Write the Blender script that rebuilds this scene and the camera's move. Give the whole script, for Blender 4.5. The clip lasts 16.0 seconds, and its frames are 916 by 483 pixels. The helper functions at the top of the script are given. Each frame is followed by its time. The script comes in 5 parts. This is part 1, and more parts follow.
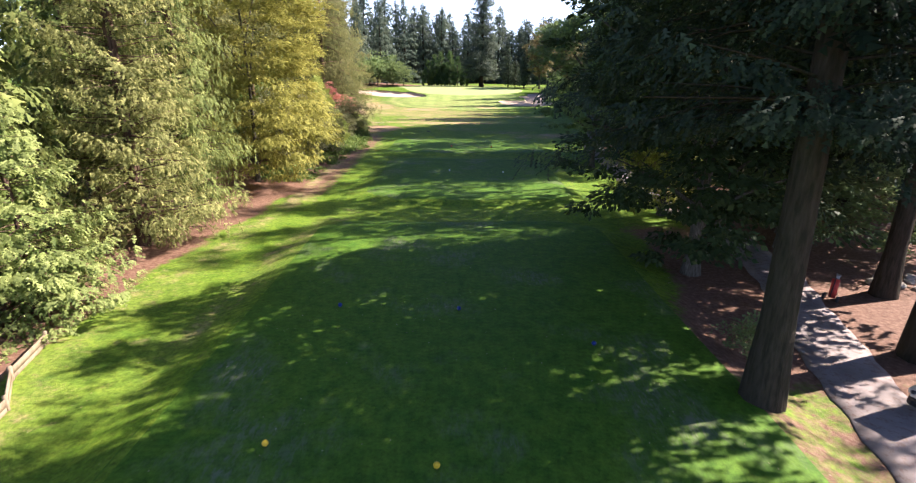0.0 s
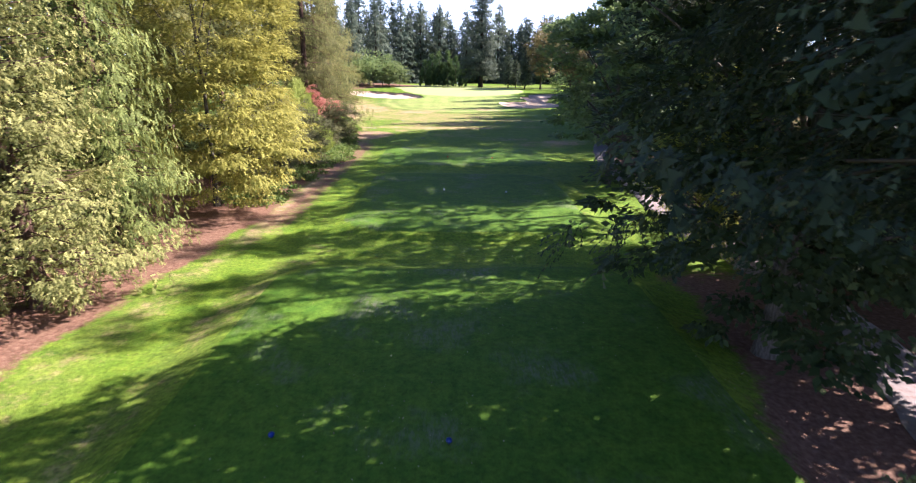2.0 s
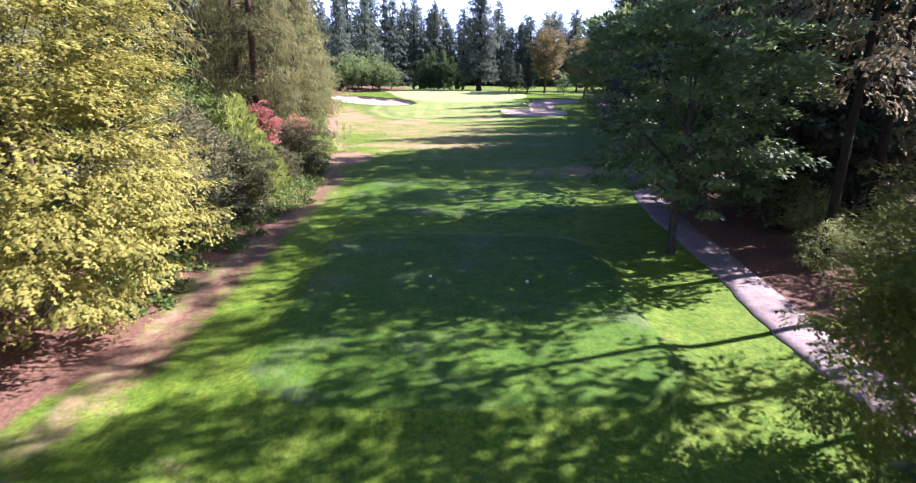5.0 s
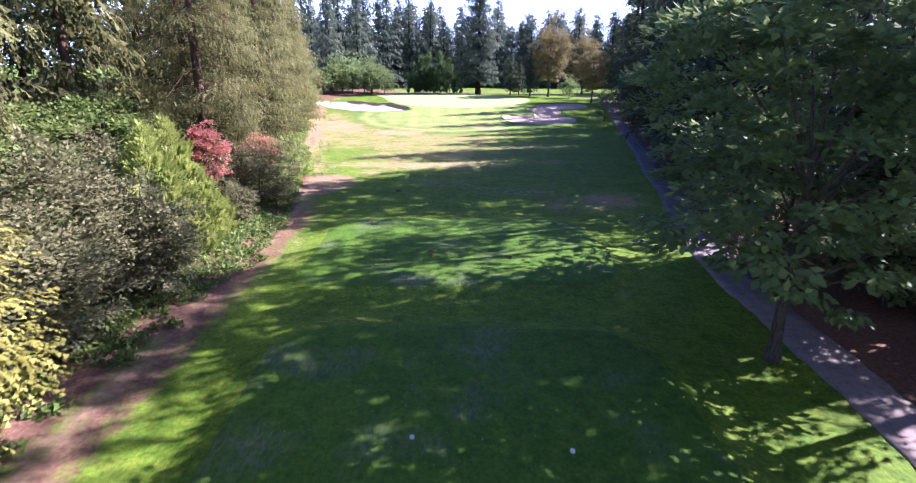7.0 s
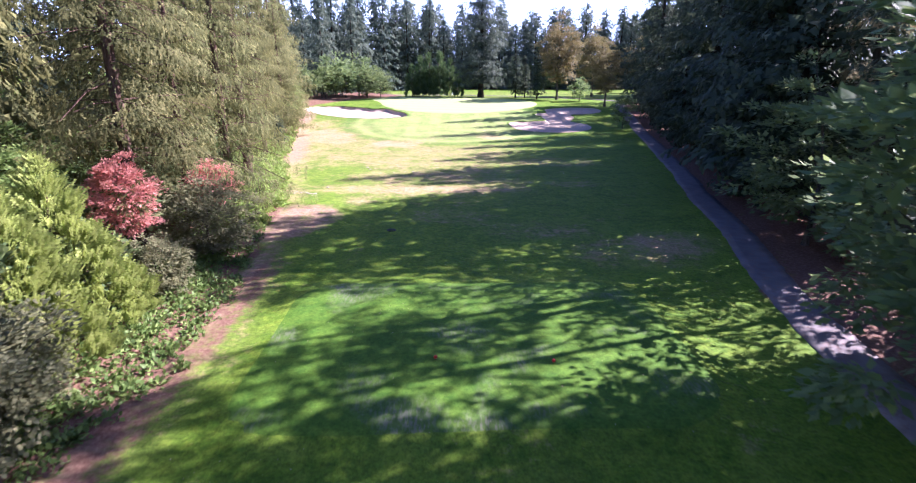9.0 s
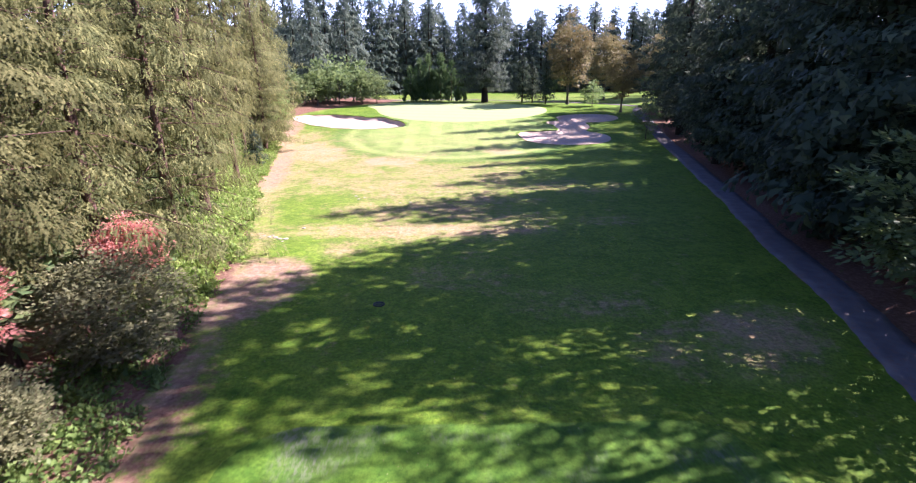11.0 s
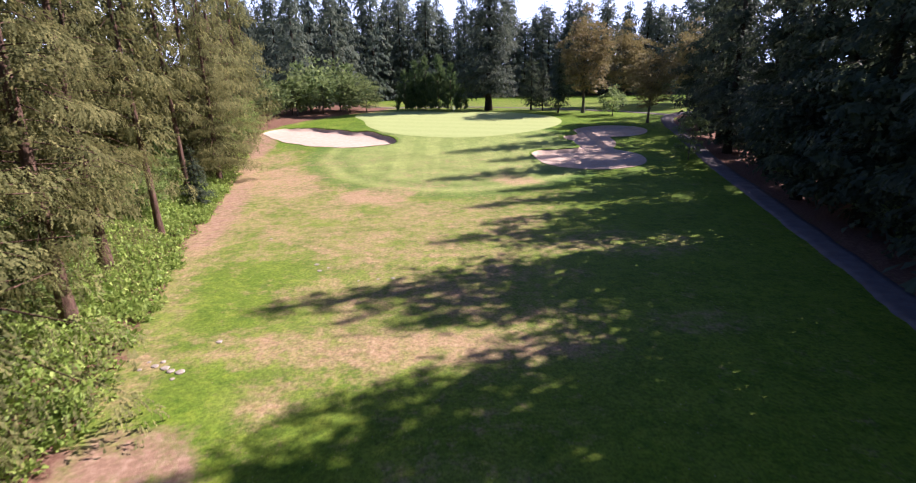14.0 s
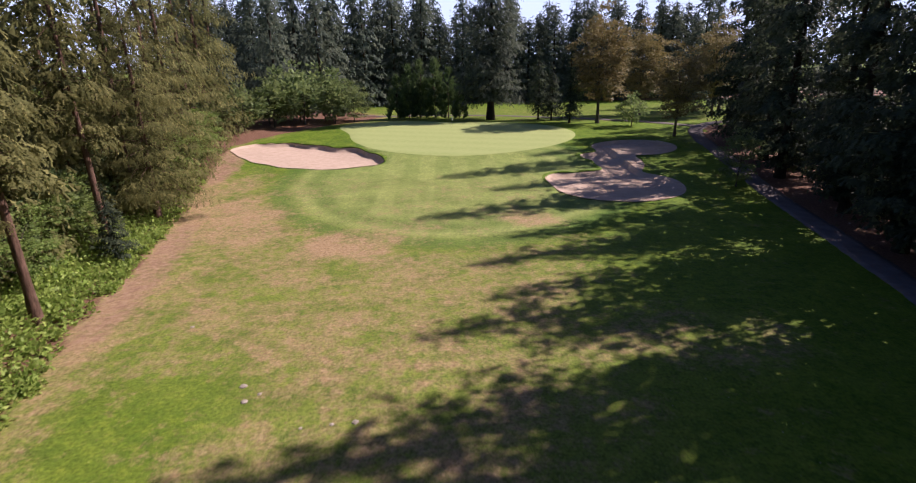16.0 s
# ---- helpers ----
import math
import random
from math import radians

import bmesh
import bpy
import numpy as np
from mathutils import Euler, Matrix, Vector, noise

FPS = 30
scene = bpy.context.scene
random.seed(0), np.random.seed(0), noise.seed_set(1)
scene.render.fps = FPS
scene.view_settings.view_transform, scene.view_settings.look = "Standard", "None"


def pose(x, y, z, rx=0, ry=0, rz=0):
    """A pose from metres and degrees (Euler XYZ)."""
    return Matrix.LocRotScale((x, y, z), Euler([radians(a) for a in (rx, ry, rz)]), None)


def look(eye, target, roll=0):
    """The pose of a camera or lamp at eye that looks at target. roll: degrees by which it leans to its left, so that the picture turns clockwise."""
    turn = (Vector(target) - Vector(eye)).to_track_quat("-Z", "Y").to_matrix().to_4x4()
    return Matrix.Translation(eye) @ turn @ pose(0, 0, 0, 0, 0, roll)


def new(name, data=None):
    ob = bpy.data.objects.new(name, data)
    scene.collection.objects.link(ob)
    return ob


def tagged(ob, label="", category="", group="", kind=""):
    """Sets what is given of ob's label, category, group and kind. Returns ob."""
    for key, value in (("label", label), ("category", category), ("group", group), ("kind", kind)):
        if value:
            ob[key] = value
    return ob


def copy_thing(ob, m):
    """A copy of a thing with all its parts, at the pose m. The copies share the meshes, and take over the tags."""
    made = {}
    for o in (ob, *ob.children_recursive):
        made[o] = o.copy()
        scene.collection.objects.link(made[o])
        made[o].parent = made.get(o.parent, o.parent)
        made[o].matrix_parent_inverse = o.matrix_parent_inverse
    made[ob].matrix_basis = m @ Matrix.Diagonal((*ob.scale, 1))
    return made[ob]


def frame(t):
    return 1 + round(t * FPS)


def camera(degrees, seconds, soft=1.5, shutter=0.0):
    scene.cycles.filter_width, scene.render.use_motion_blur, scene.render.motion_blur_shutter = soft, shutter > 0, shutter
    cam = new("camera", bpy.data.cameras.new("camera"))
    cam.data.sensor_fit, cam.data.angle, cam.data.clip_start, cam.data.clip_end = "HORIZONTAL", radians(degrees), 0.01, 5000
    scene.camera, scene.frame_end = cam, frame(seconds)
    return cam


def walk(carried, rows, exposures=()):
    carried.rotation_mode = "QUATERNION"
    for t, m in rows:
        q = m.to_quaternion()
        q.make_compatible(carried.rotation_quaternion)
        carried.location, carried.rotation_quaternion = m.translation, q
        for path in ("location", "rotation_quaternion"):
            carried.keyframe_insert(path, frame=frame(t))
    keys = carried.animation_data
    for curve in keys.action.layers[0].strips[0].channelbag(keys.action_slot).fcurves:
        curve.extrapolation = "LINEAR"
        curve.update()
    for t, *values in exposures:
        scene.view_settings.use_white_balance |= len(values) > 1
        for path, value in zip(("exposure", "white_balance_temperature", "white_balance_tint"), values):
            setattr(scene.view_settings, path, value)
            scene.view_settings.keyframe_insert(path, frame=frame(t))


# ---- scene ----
cam = camera(80.0, 16.0, soft=1.15, shutter=0.35)
# seconds, x, y, z, pitch, lean to the right, yaw
PATH = [
    (0, 0.000, 0.000, 9.600, -17.489, -0.847, -0.671),
    (0.5, 0.065, 1.679, 9.671, -17.518, -0.828, -0.690),
    (1, 0.134, 3.454, 9.746, -17.546, -0.809, -0.709),
    (1.5, 0.214, 5.423, 9.831, -17.574, -0.790, -0.730),
    (2, 0.305, 7.656, 9.932, -17.601, -0.770, -0.755),
    (2.5, 0.391, 10.119, 10.054, -17.628, -0.750, -0.782),
    (3, 0.454, 12.752, 10.206, -17.655, -0.729, -0.815),
    (3.5, 0.484, 15.507, 10.392, -17.680, -0.708, -0.853),
    (4, 0.506, 18.390, 10.598, -17.705, -0.686, -0.897),
    (4.5, 0.558, 21.418, 10.806, -17.729, -0.663, -0.948),
    (5, 0.659, 24.586, 11.005, -17.751, -0.637, -1.003),
    (5.6, 0.796, 28.428, 11.235, -17.777, -0.599, -1.069),
    (6.2, 0.868, 32.114, 11.472, -17.801, -0.551, -1.132),
    (6.8, 0.838, 35.575, 11.713, -17.823, -0.489, -1.184),
    (7.5, 0.711, 39.543, 11.965, -17.847, -0.395, -1.224),
    (8, 0.590, 42.480, 12.103, -17.864, -0.310, -1.234),
    (8.5, 0.466, 45.585, 12.198, -17.879, -0.210, -1.226),
    (9, 0.347, 48.793, 12.277, -17.893, -0.097, -1.204),
    (9.6, 0.223, 52.640, 12.409, -17.909, 0.047, -1.165),
    (10.2, 0.131, 56.324, 12.640, -17.923, 0.195, -1.117),
    (10.8, 0.075, 59.791, 12.979, -17.936, 0.338, -1.070),
    (11.5, 0.048, 63.721, 13.394, -17.948, 0.488, -1.025),
    (12, 0.047, 66.567, 13.625, -17.956, 0.577, -1.006),
    (12.5, 0.057, 69.522, 13.758, -17.963, 0.647, -1.001),
    (13, 0.077, 72.607, 13.822, -17.969, 0.701, -1.010),
    (13.5, 0.109, 75.833, 13.867, -17.974, 0.739, -1.030),
    (14, 0.153, 79.210, 13.941, -17.978, 0.765, -1.060),
    (14.5, 0.210, 82.739, 14.081, -17.982, 0.780, -1.098),
    (15, 0.275, 86.389, 14.279, -17.985, 0.789, -1.142),
    (15.5, 0.348, 90.119, 14.515, -17.989, 0.792, -1.190),
    (16, 0.423, 93.889, 14.771, -17.992, 0.793, -1.240),
]


def eye_pose(x, y, z, pitch, lean, yaw):
    return pose(x, y, z, 90 + pitch, 0, yaw) @ pose(0, 0, 0, 0, 0, -lean)


walk(cam, [(t, eye_pose(*row)) for t, *row in PATH], exposures=[(0, 1.69, 5150, 22), (3, 1.84, 4880, 31.5), (5, 1.74, 4740, 37), (8.5, 1.95, 4620, 42), (11.5, 1.78, 4850, 39), (13, 1.34, 4950, 37), (14.5, 0.92, 5140, 36), (16, 0.43, 5260, 34.5)])

# ---- sky and sun ----
SUN_UP, SUN_AZIMUTH = 38.0, 72.0  # degrees; azimuth clockwise from straight ahead
world = bpy.data.worlds.new("sky")
scene.world = world
world.use_nodes = True
wn = world.node_tree.nodes
sky = wn.new("ShaderNodeTexSky")
sky.sky_type = "NISHITA"
sky.sun_disc = False
sky.sun_elevation, sky.sun_rotation = radians(SUN_UP), radians(SUN_AZIMUTH)
sky.air_density, sky.dust_density, sky.ozone_density = 0.75, 0.7, 0.6
wn["Background"].inputs["Strength"].default_value = 0.047
world.node_tree.links.new(sky.outputs["Color"], wn["Background"].inputs["Color"])

sun_way = Vector((math.sin(radians(SUN_AZIMUTH)) * math.cos(radians(SUN_UP)),
                  math.cos(radians(SUN_AZIMUTH)) * math.cos(radians(SUN_UP)), math.sin(radians(SUN_UP))))
sun = new("sun", bpy.data.lights.new("sun", "SUN"))
sun.data.energy, sun.data.angle, sun.data.color = 5.7, radians(0.53), (1.0, 0.81, 0.54)
sun.matrix_world = look(sun_way * 300, (0, 0, 0))

# added glowing ring, all round, for the bright thin haze along the horizon
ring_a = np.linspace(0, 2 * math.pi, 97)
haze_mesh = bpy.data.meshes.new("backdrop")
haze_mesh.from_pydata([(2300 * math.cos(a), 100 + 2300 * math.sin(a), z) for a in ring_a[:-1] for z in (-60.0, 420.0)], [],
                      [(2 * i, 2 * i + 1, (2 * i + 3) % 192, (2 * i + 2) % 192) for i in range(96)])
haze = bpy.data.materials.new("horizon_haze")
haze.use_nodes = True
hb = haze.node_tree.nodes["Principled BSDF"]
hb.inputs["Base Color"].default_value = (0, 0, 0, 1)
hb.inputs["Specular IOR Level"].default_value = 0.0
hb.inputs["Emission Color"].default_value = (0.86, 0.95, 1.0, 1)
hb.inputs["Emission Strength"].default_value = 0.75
haze_mesh.materials.append(haze)
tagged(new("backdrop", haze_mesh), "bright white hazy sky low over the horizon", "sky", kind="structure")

# ---- materials ----


def material(name, rough=0.8, spec=0.3):
    m = bpy.data.materials.new(name)
    m.use_nodes = True
    nt = m.node_tree
    b = nt.nodes["Principled BSDF"]
    b.inputs["Roughness"].default_value = rough
    b.inputs["Specular IOR Level"].default_value = spec
    return m, nt, b


def node(nt, kind, **values):
    n = nt.nodes.new(kind)
    for k, v in values.items():
        n.inputs[k.replace("_", " ")].default_value = v
    return n


def noise_tex(nt, scale, detail=4.0, rough=0.55, vec=None):
    n = node(nt, "ShaderNodeTexNoise", Scale=scale, Detail=detail, Roughness=rough)
    if vec is None:
        g = nt.nodes.new("ShaderNodeNewGeometry")
        vec = g.outputs["Position"]
    nt.links.new(vec, n.inputs["Vector"])
    return n.outputs["Fac"]


def ramp(nt, fac, stops):
    r = nt.nodes.new("ShaderNodeValToRGB")
    e = r.color_ramp.elements
    while len(e) < len(stops):
        e.new(0.5)
    for el, (p, c) in zip(e, stops):
        el.position = p
        el.color = (*c, 1) if len(c) == 3 else c
    nt.links.new(fac, r.inputs["Fac"])
    return r.outputs["Color"]


def mix(nt, fac, a, b, mode="MIX"):
    m = nt.nodes.new("ShaderNodeMix")
    m.data_type, m.blend_type = "RGBA", mode
    for sock, v in ((m.inputs["Factor"], fac), (m.inputs["A"], a), (m.inputs["B"], b)):
        if isinstance(v, (int, float)):
            sock.default_value = v
        elif isinstance(v, tuple):
            sock.default_value = (*v, 1)
        else:
            nt.links.new(v, sock)
    return m.outputs["Result"]


def mathn(nt, op, a, b=0.0, clamp=False):
    m = nt.nodes.new("ShaderNodeMath")
    m.operation, m.use_clamp = op, clamp
    for sock, v in zip(m.inputs, (a, b)):
        if isinstance(v, (int, float)):
            sock.default_value = v
        else:
            nt.links.new(v, sock)
    return m.outputs[0]


def bump(nt, b, height, strength=0.4, distance=0.05):
    n = node(nt, "ShaderNodeBump", Strength=strength, Distance=distance)
    nt.links.new(height, n.inputs["Height"])
    nt.links.new(n.outputs["Normal"], b.inputs["Normal"])


def attr(nt, name):
    a = nt.nodes.new("ShaderNodeAttribute")
    a.attribute_name = name
    return a.outputs["Fac"]


def plain(name, color, rough=0.6, metal=0.0, vary=0.15, scale=6.0, spec=0.4):
    """A painted or plain surface with slight stains and relief."""
    m, nt, b = material(name, rough, spec)
    f = noise_tex(nt, scale, 5)
    dark = tuple(c * (1 - vary) for c in color)
    light = tuple(min(1, c * (1 + vary)) for c in color)
    nt.links.new(ramp(nt, f, [(0.3, dark), (0.7, light)]), b.inputs["Base Color"])
    b.inputs["Metallic"].default_value = metal
    bump(nt, b, noise_tex(nt, scale * 8, 3), 0.15, 0.01)
    return m


def leaf_material(name, dark, light, tip, sheer=0.35, rough=0.55, gloss=0.25):
    """Leaves or needle sprays: two-tone by leaf, a lighter tone towards tips and clump tops, light shines in from
    behind.
    """
    m, nt, b = material(name, rough, gloss)
    g = nt.nodes.new("ShaderNodeNewGeometry")
    rnd = g.outputs["Random Per Island"]
    info = nt.nodes.new("ShaderNodeObjectInfo")
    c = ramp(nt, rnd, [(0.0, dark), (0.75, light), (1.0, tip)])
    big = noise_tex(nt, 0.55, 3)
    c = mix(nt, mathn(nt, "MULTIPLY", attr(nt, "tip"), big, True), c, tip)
    hsv = node(nt, "ShaderNodeHueSaturation", Saturation=1.0)
    nt.links.new(mathn(nt, "ADD", mathn(nt, "MULTIPLY", info.outputs["Random"], 0.016), 0.493), hsv.inputs["Hue"])
    nt.links.new(mathn(nt, "ADD", mathn(nt, "MULTIPLY", info.outputs["Random"], 0.22), 0.88), hsv.inputs["Value"])
    nt.links.new(c, hsv.inputs["Color"])
    c = hsv.outputs["Color"]
    nt.links.new(c, b.inputs["Base Color"])
    t = nt.nodes.new("ShaderNodeBsdfTranslucent")
    nt.links.new(mix(nt, 0.5, c, tip, "MIX"), t.inputs["Color"])
    s = nt.nodes.new("ShaderNodeMixShader")
    s.inputs["Fac"].default_value = sheer
    nt.links.new(b.outputs["BSDF"], s.inputs[1])
    nt.links.new(t.outputs["BSDF"], s.inputs[2])
    nt.links.new(s.outputs["Shader"], nt.nodes["Material Output"].inputs["Surface"])
    return m


def bark_material(name, dark, light, scale=3.0):
    m, nt, b = material(name, 0.95, 0.1)
    tc = nt.nodes.new("ShaderNodeTexCoord")
    mp = node(nt, "ShaderNodeMapping", Scale=(1.0, 1.0, 0.16))
    nt.links.new(tc.outputs["Object"], mp.inputs["Vector"])
    v = mp.outputs["Vector"]
    f = noise_tex(nt, scale * 3, 6, 0.6, v)
    big = noise_tex(nt, 0.9, 3)
    c = ramp(nt, f, [(0.35, dark), (0.68, light)])
    c = mix(nt, mathn(nt, "MULTIPLY", big, 0.5), c, (0.05, 0.055, 0.03))
    nt.links.new(c, b.inputs["Base Color"])
    bump(nt, b, f, 0.9, 0.06)
    return m


fir_leaf = leaf_material("fir_needles", (0.016, 0.029, 0.022), (0.054, 0.082, 0.05), (0.135, 0.16, 0.085), 0.36, 0.6, 0.12)
# darker copy of the fir needles, shade of the near trees in the colour
near_fir = leaf_material("shaded_fir_needles", (0.009, 0.018, 0.013), (0.03, 0.048, 0.028), (0.075, 0.092, 0.05), 0.2, 0.65, 0.06)
# distance haze is put into the colour: paler, bluer needles
far_leaf = leaf_material("haze_tinted_needles", (0.036, 0.058, 0.047), (0.092, 0.128, 0.092), (0.175, 0.2, 0.13), 0.38, 0.6, 0.1)
spruce_leaf = leaf_material("grey_green_needles", (0.035, 0.046, 0.016), (0.122, 0.133, 0.046), (0.305, 0.292, 0.106), 0.38, 0.65, 0.06)
cedar_gold = leaf_material("golden_cedar_sprays", (0.07, 0.085, 0.024), (0.23, 0.245, 0.075), (0.46, 0.44, 0.145), 0.25, 0.6, 0.1)
cedar_green = leaf_material("green_cedar_sprays", (0.045, 0.072, 0.018), (0.17, 0.21, 0.052), (0.37, 0.395, 0.115), 0.27, 0.6, 0.1)
yew_leaf = leaf_material("fresh_green_sprays", (0.055, 0.085, 0.02), (0.21, 0.26, 0.062), (0.42, 0.46, 0.15), 0.28, 0.6, 0.12)
# yellow tip tone brightened to stand for the tree's sunlit top
yew_dark = leaf_material("yellow_tipped_sprays", (0.018, 0.032, 0.009), (0.075, 0.1, 0.024), (0.45, 0.45, 0.08), 0.45, 0.6, 0.1)
yellow_leaf = leaf_material("yellow_green_leaves", (0.072, 0.078, 0.014), (0.265, 0.258, 0.047), (0.465, 0.428, 0.092), 0.32, 0.6, 0.12)
maple_leaf = leaf_material("dark_green_leaves", (0.045, 0.088, 0.04), (0.145, 0.225, 0.085), (0.31, 0.37, 0.13), 0.42, 0.5, 0.2)
autumn_leaf = leaf_material("turning_leaves", (0.07, 0.072, 0.03), (0.18, 0.165, 0.062), (0.34, 0.28, 0.11), 0.35)
red_leaf = leaf_material("red_leaves", (0.36, 0.1, 0.075), (0.58, 0.23, 0.18), (0.7, 0.36, 0.29), 0.4)
# leaf tones with shade, then sunlight, put into the colour
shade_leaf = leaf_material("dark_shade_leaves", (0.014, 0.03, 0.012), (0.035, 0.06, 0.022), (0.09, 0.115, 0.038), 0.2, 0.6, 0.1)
bright_leaf = leaf_material("sunlit_green_leaves", (0.03, 0.06, 0.012), (0.12, 0.19, 0.04), (0.3, 0.38, 0.09), 0.35)
# brownish needles, colour brightened to stand in for backlight and hazy glare
warm_leaf = leaf_material("brownish_backlit_needles", (0.09, 0.084, 0.044), (0.22, 0.2, 0.105), (0.42, 0.36, 0.19), 0.55, 0.6, 0.1)
# tip tone brightened to stand for lit highlights on the leaves
grey_leaf = leaf_material("leathery_grey_leaves", (0.042, 0.052, 0.022), (0.17, 0.182, 0.08), (0.35, 0.335, 0.165), 0.3, 0.65, 0.07)
lime_leaf = leaf_material("lime_green_sprays", (0.085, 0.12, 0.018), (0.31, 0.39, 0.068), (0.55, 0.6, 0.15), 0.34)
ivy_leaf = leaf_material("ground_cover_leaves", (0.09, 0.16, 0.022), (0.26, 0.4, 0.06), (0.46, 0.56, 0.13), 0.42)
arb_leaf = leaf_material("deep_green_sprays", (0.03, 0.06, 0.024), (0.085, 0.14, 0.05), (0.17, 0.23, 0.08), 0.35, 0.6, 0.15)
fir_bark = bark_material("fir_bark", (0.016, 0.012, 0.01), (0.062, 0.045, 0.036))
red_bark = bark_material("reddish_bark", (0.06, 0.032, 0.024), (0.22, 0.13, 0.10))
grey_bark = bark_material("grey_bark", (0.06, 0.05, 0.04), (0.20, 0.17, 0.14), 5.0)

# ---- lie of the land ----


def smooth(a, b, x):
    t = np.clip((x - a) / (b - a), 0, 1)
    return t * t * (3 - 2 * t)


def wobble(x, y, scale, seed=0.0):
    """Cheap smooth noise, about -1 to 1."""
    u, v = x / scale + seed, y / scale - 1.7 * seed
    return (np.sin(u * 1.3 + 2.1 * np.sin(v * 0.7 + seed)) + np.sin(v * 1.7 + 1.9 * np.sin(u * 0.9 - seed))
            + 0.5 * np.sin(2.9 * u - 2.3 * v + seed)) / 2.5


def ellipse(x, y, cx, cy, a, b, turn=0.0):
    """About the distance outside an ellipse (negative inside)."""
    c, s = math.cos(radians(turn)), math.sin(radians(turn))
    u, v = (x - cx) * c + (y - cy) * s, -(x - cx) * s + (y - cy) * c
    k = np.sqrt((u / a) ** 2 + (v / b) ** 2) + 1e-9
    g = np.sqrt((u / a ** 2) ** 2 + (v / b ** 2) ** 2) + 1e-9
    return (k - 1) * k / np.maximum(g, 1e-6)


def blend(a, b, k):
    h = np.clip(0.5 + 0.5 * (b - a) / k, 0, 1)
    return b * (1 - h) + a * h - k * h * (1 - h)


def rounded_box(x, y, x0, x1, y0, y1, r):
    qx = np.abs(x - (x0 + x1) / 2) - (x1 - x0) / 2 + r
    qy = np.abs(y - (y0 + y1) / 2) - (y1 - y0) / 2 + r
    return np.hypot(np.maximum(qx, 0), np.maximum(qy, 0)) + np.minimum(np.maximum(qx, qy), 0) - r


def bunker_west_edge(x, y):
    return ellipse(x, y, -20.8, 176.4, 13.2, 6.9, -29) + 0.8 * wobble(x, y, 3.2, 1.0) + 0.35 * np.cos(x * 1.15 + 0.6) * west_far(x, y)


def bunker_east_edge(x, y):
    d = blend(ellipse(x, y, 21.0, 157.4, 7.8, 6.9, 0), ellipse(x, y, 15.8, 159.8, 3.0, 3.8, 10), 1.2)
    d = blend(d, ellipse(x, y, 24.2, 169.0, 3.4, 7.0, -6), 1.4)
    d = blend(d, ellipse(x, y, 22.0, 172.0, 2.0, 2.6, 0), 1.0)
    d = blend(d, ellipse(x, y, 29.6, 178.0, 6.8, 5.6, 20), 1.6)
    return d + 0.2 * wobble(x, y, 2.8, 4.0)


def west_far(x, y):
    """1 at the steep far side of the bunker, 0 at its near side."""
    return smooth(-6, 5, (x + 20.8) * 0.6 + (y - 176.4) * 0.8)


def east_far(x, y):
    return smooth(-2, 5, (x - 21) * -0.2 + y - np.where(x > 25.5, 177, 160))


def green_edge(x, y):
    d = blend(ellipse(x, y, 3.5, 190.5, 19.5, 16.5, 0), ellipse(x, y, -9.0, 201.0, 10.5, 10.0, 0), 4.0)
    return d + 0.6 * wobble(x, y, 8.0, 2.0)


TEES = {"back": (-8.2, 9.2, 1.0, 33.4, 0.5), "middle": (-6.8, 9.6, 40.0, 59.6, 0.35), "front": (-8.2, 11.2, 64.6, 78.6, 0.2)}


def tee_edge(x, y, tee):
    x0, x1, y0, y1, _ = TEES[tee]
    return rounded_box(x, y, x0, x1, y0, y1, 3.0) + 0.25 * wobble(x, y, 5.0, 3.0)


ROUTE_Y = [-40, -5, 11, 14.2, 20.5, 25.2, 31, 37, 44, 53.6, 66, 74, 79, 88.5, 100.4, 113, 126, 139.5, 154.5, 166, 176, 186, 193]
ROUTE_X = [10.0, 10.6, 12.2, 12.9, 14.7, 16.4, 17.0, 16.6, 15.8, 16.9, 17.6, 18.8, 19.9, 22.7, 25.1, 28.6, 31.4, 34.6, 37.3, 39.6, 41.3, 43.0, 45.6]


def path_x(y):
    return np.interp(y, ROUTE_Y, ROUTE_X)


EDGE_Y = [-60, 0, 17, 27, 36, 44, 53, 63, 71, 78, 85, 93, 99, 112, 124, 140, 157, 170, 184, 198, 211, 224, 260, 300]
EDGE_X = [-11, -12, -14.4, -14.1, -13.4, -12.2, -12.8, -11.9, -11.0, -11.6, -12.8, -14.2, -15.0, -18.3, -22.0, -25.0, -28.8, -31.5, -34, -27, -19, -13, -40, -60]


def west_edge(y):
    """Where the mown grass ends and the woods begin."""
    return np.interp(y, EDGE_Y, EDGE_X)


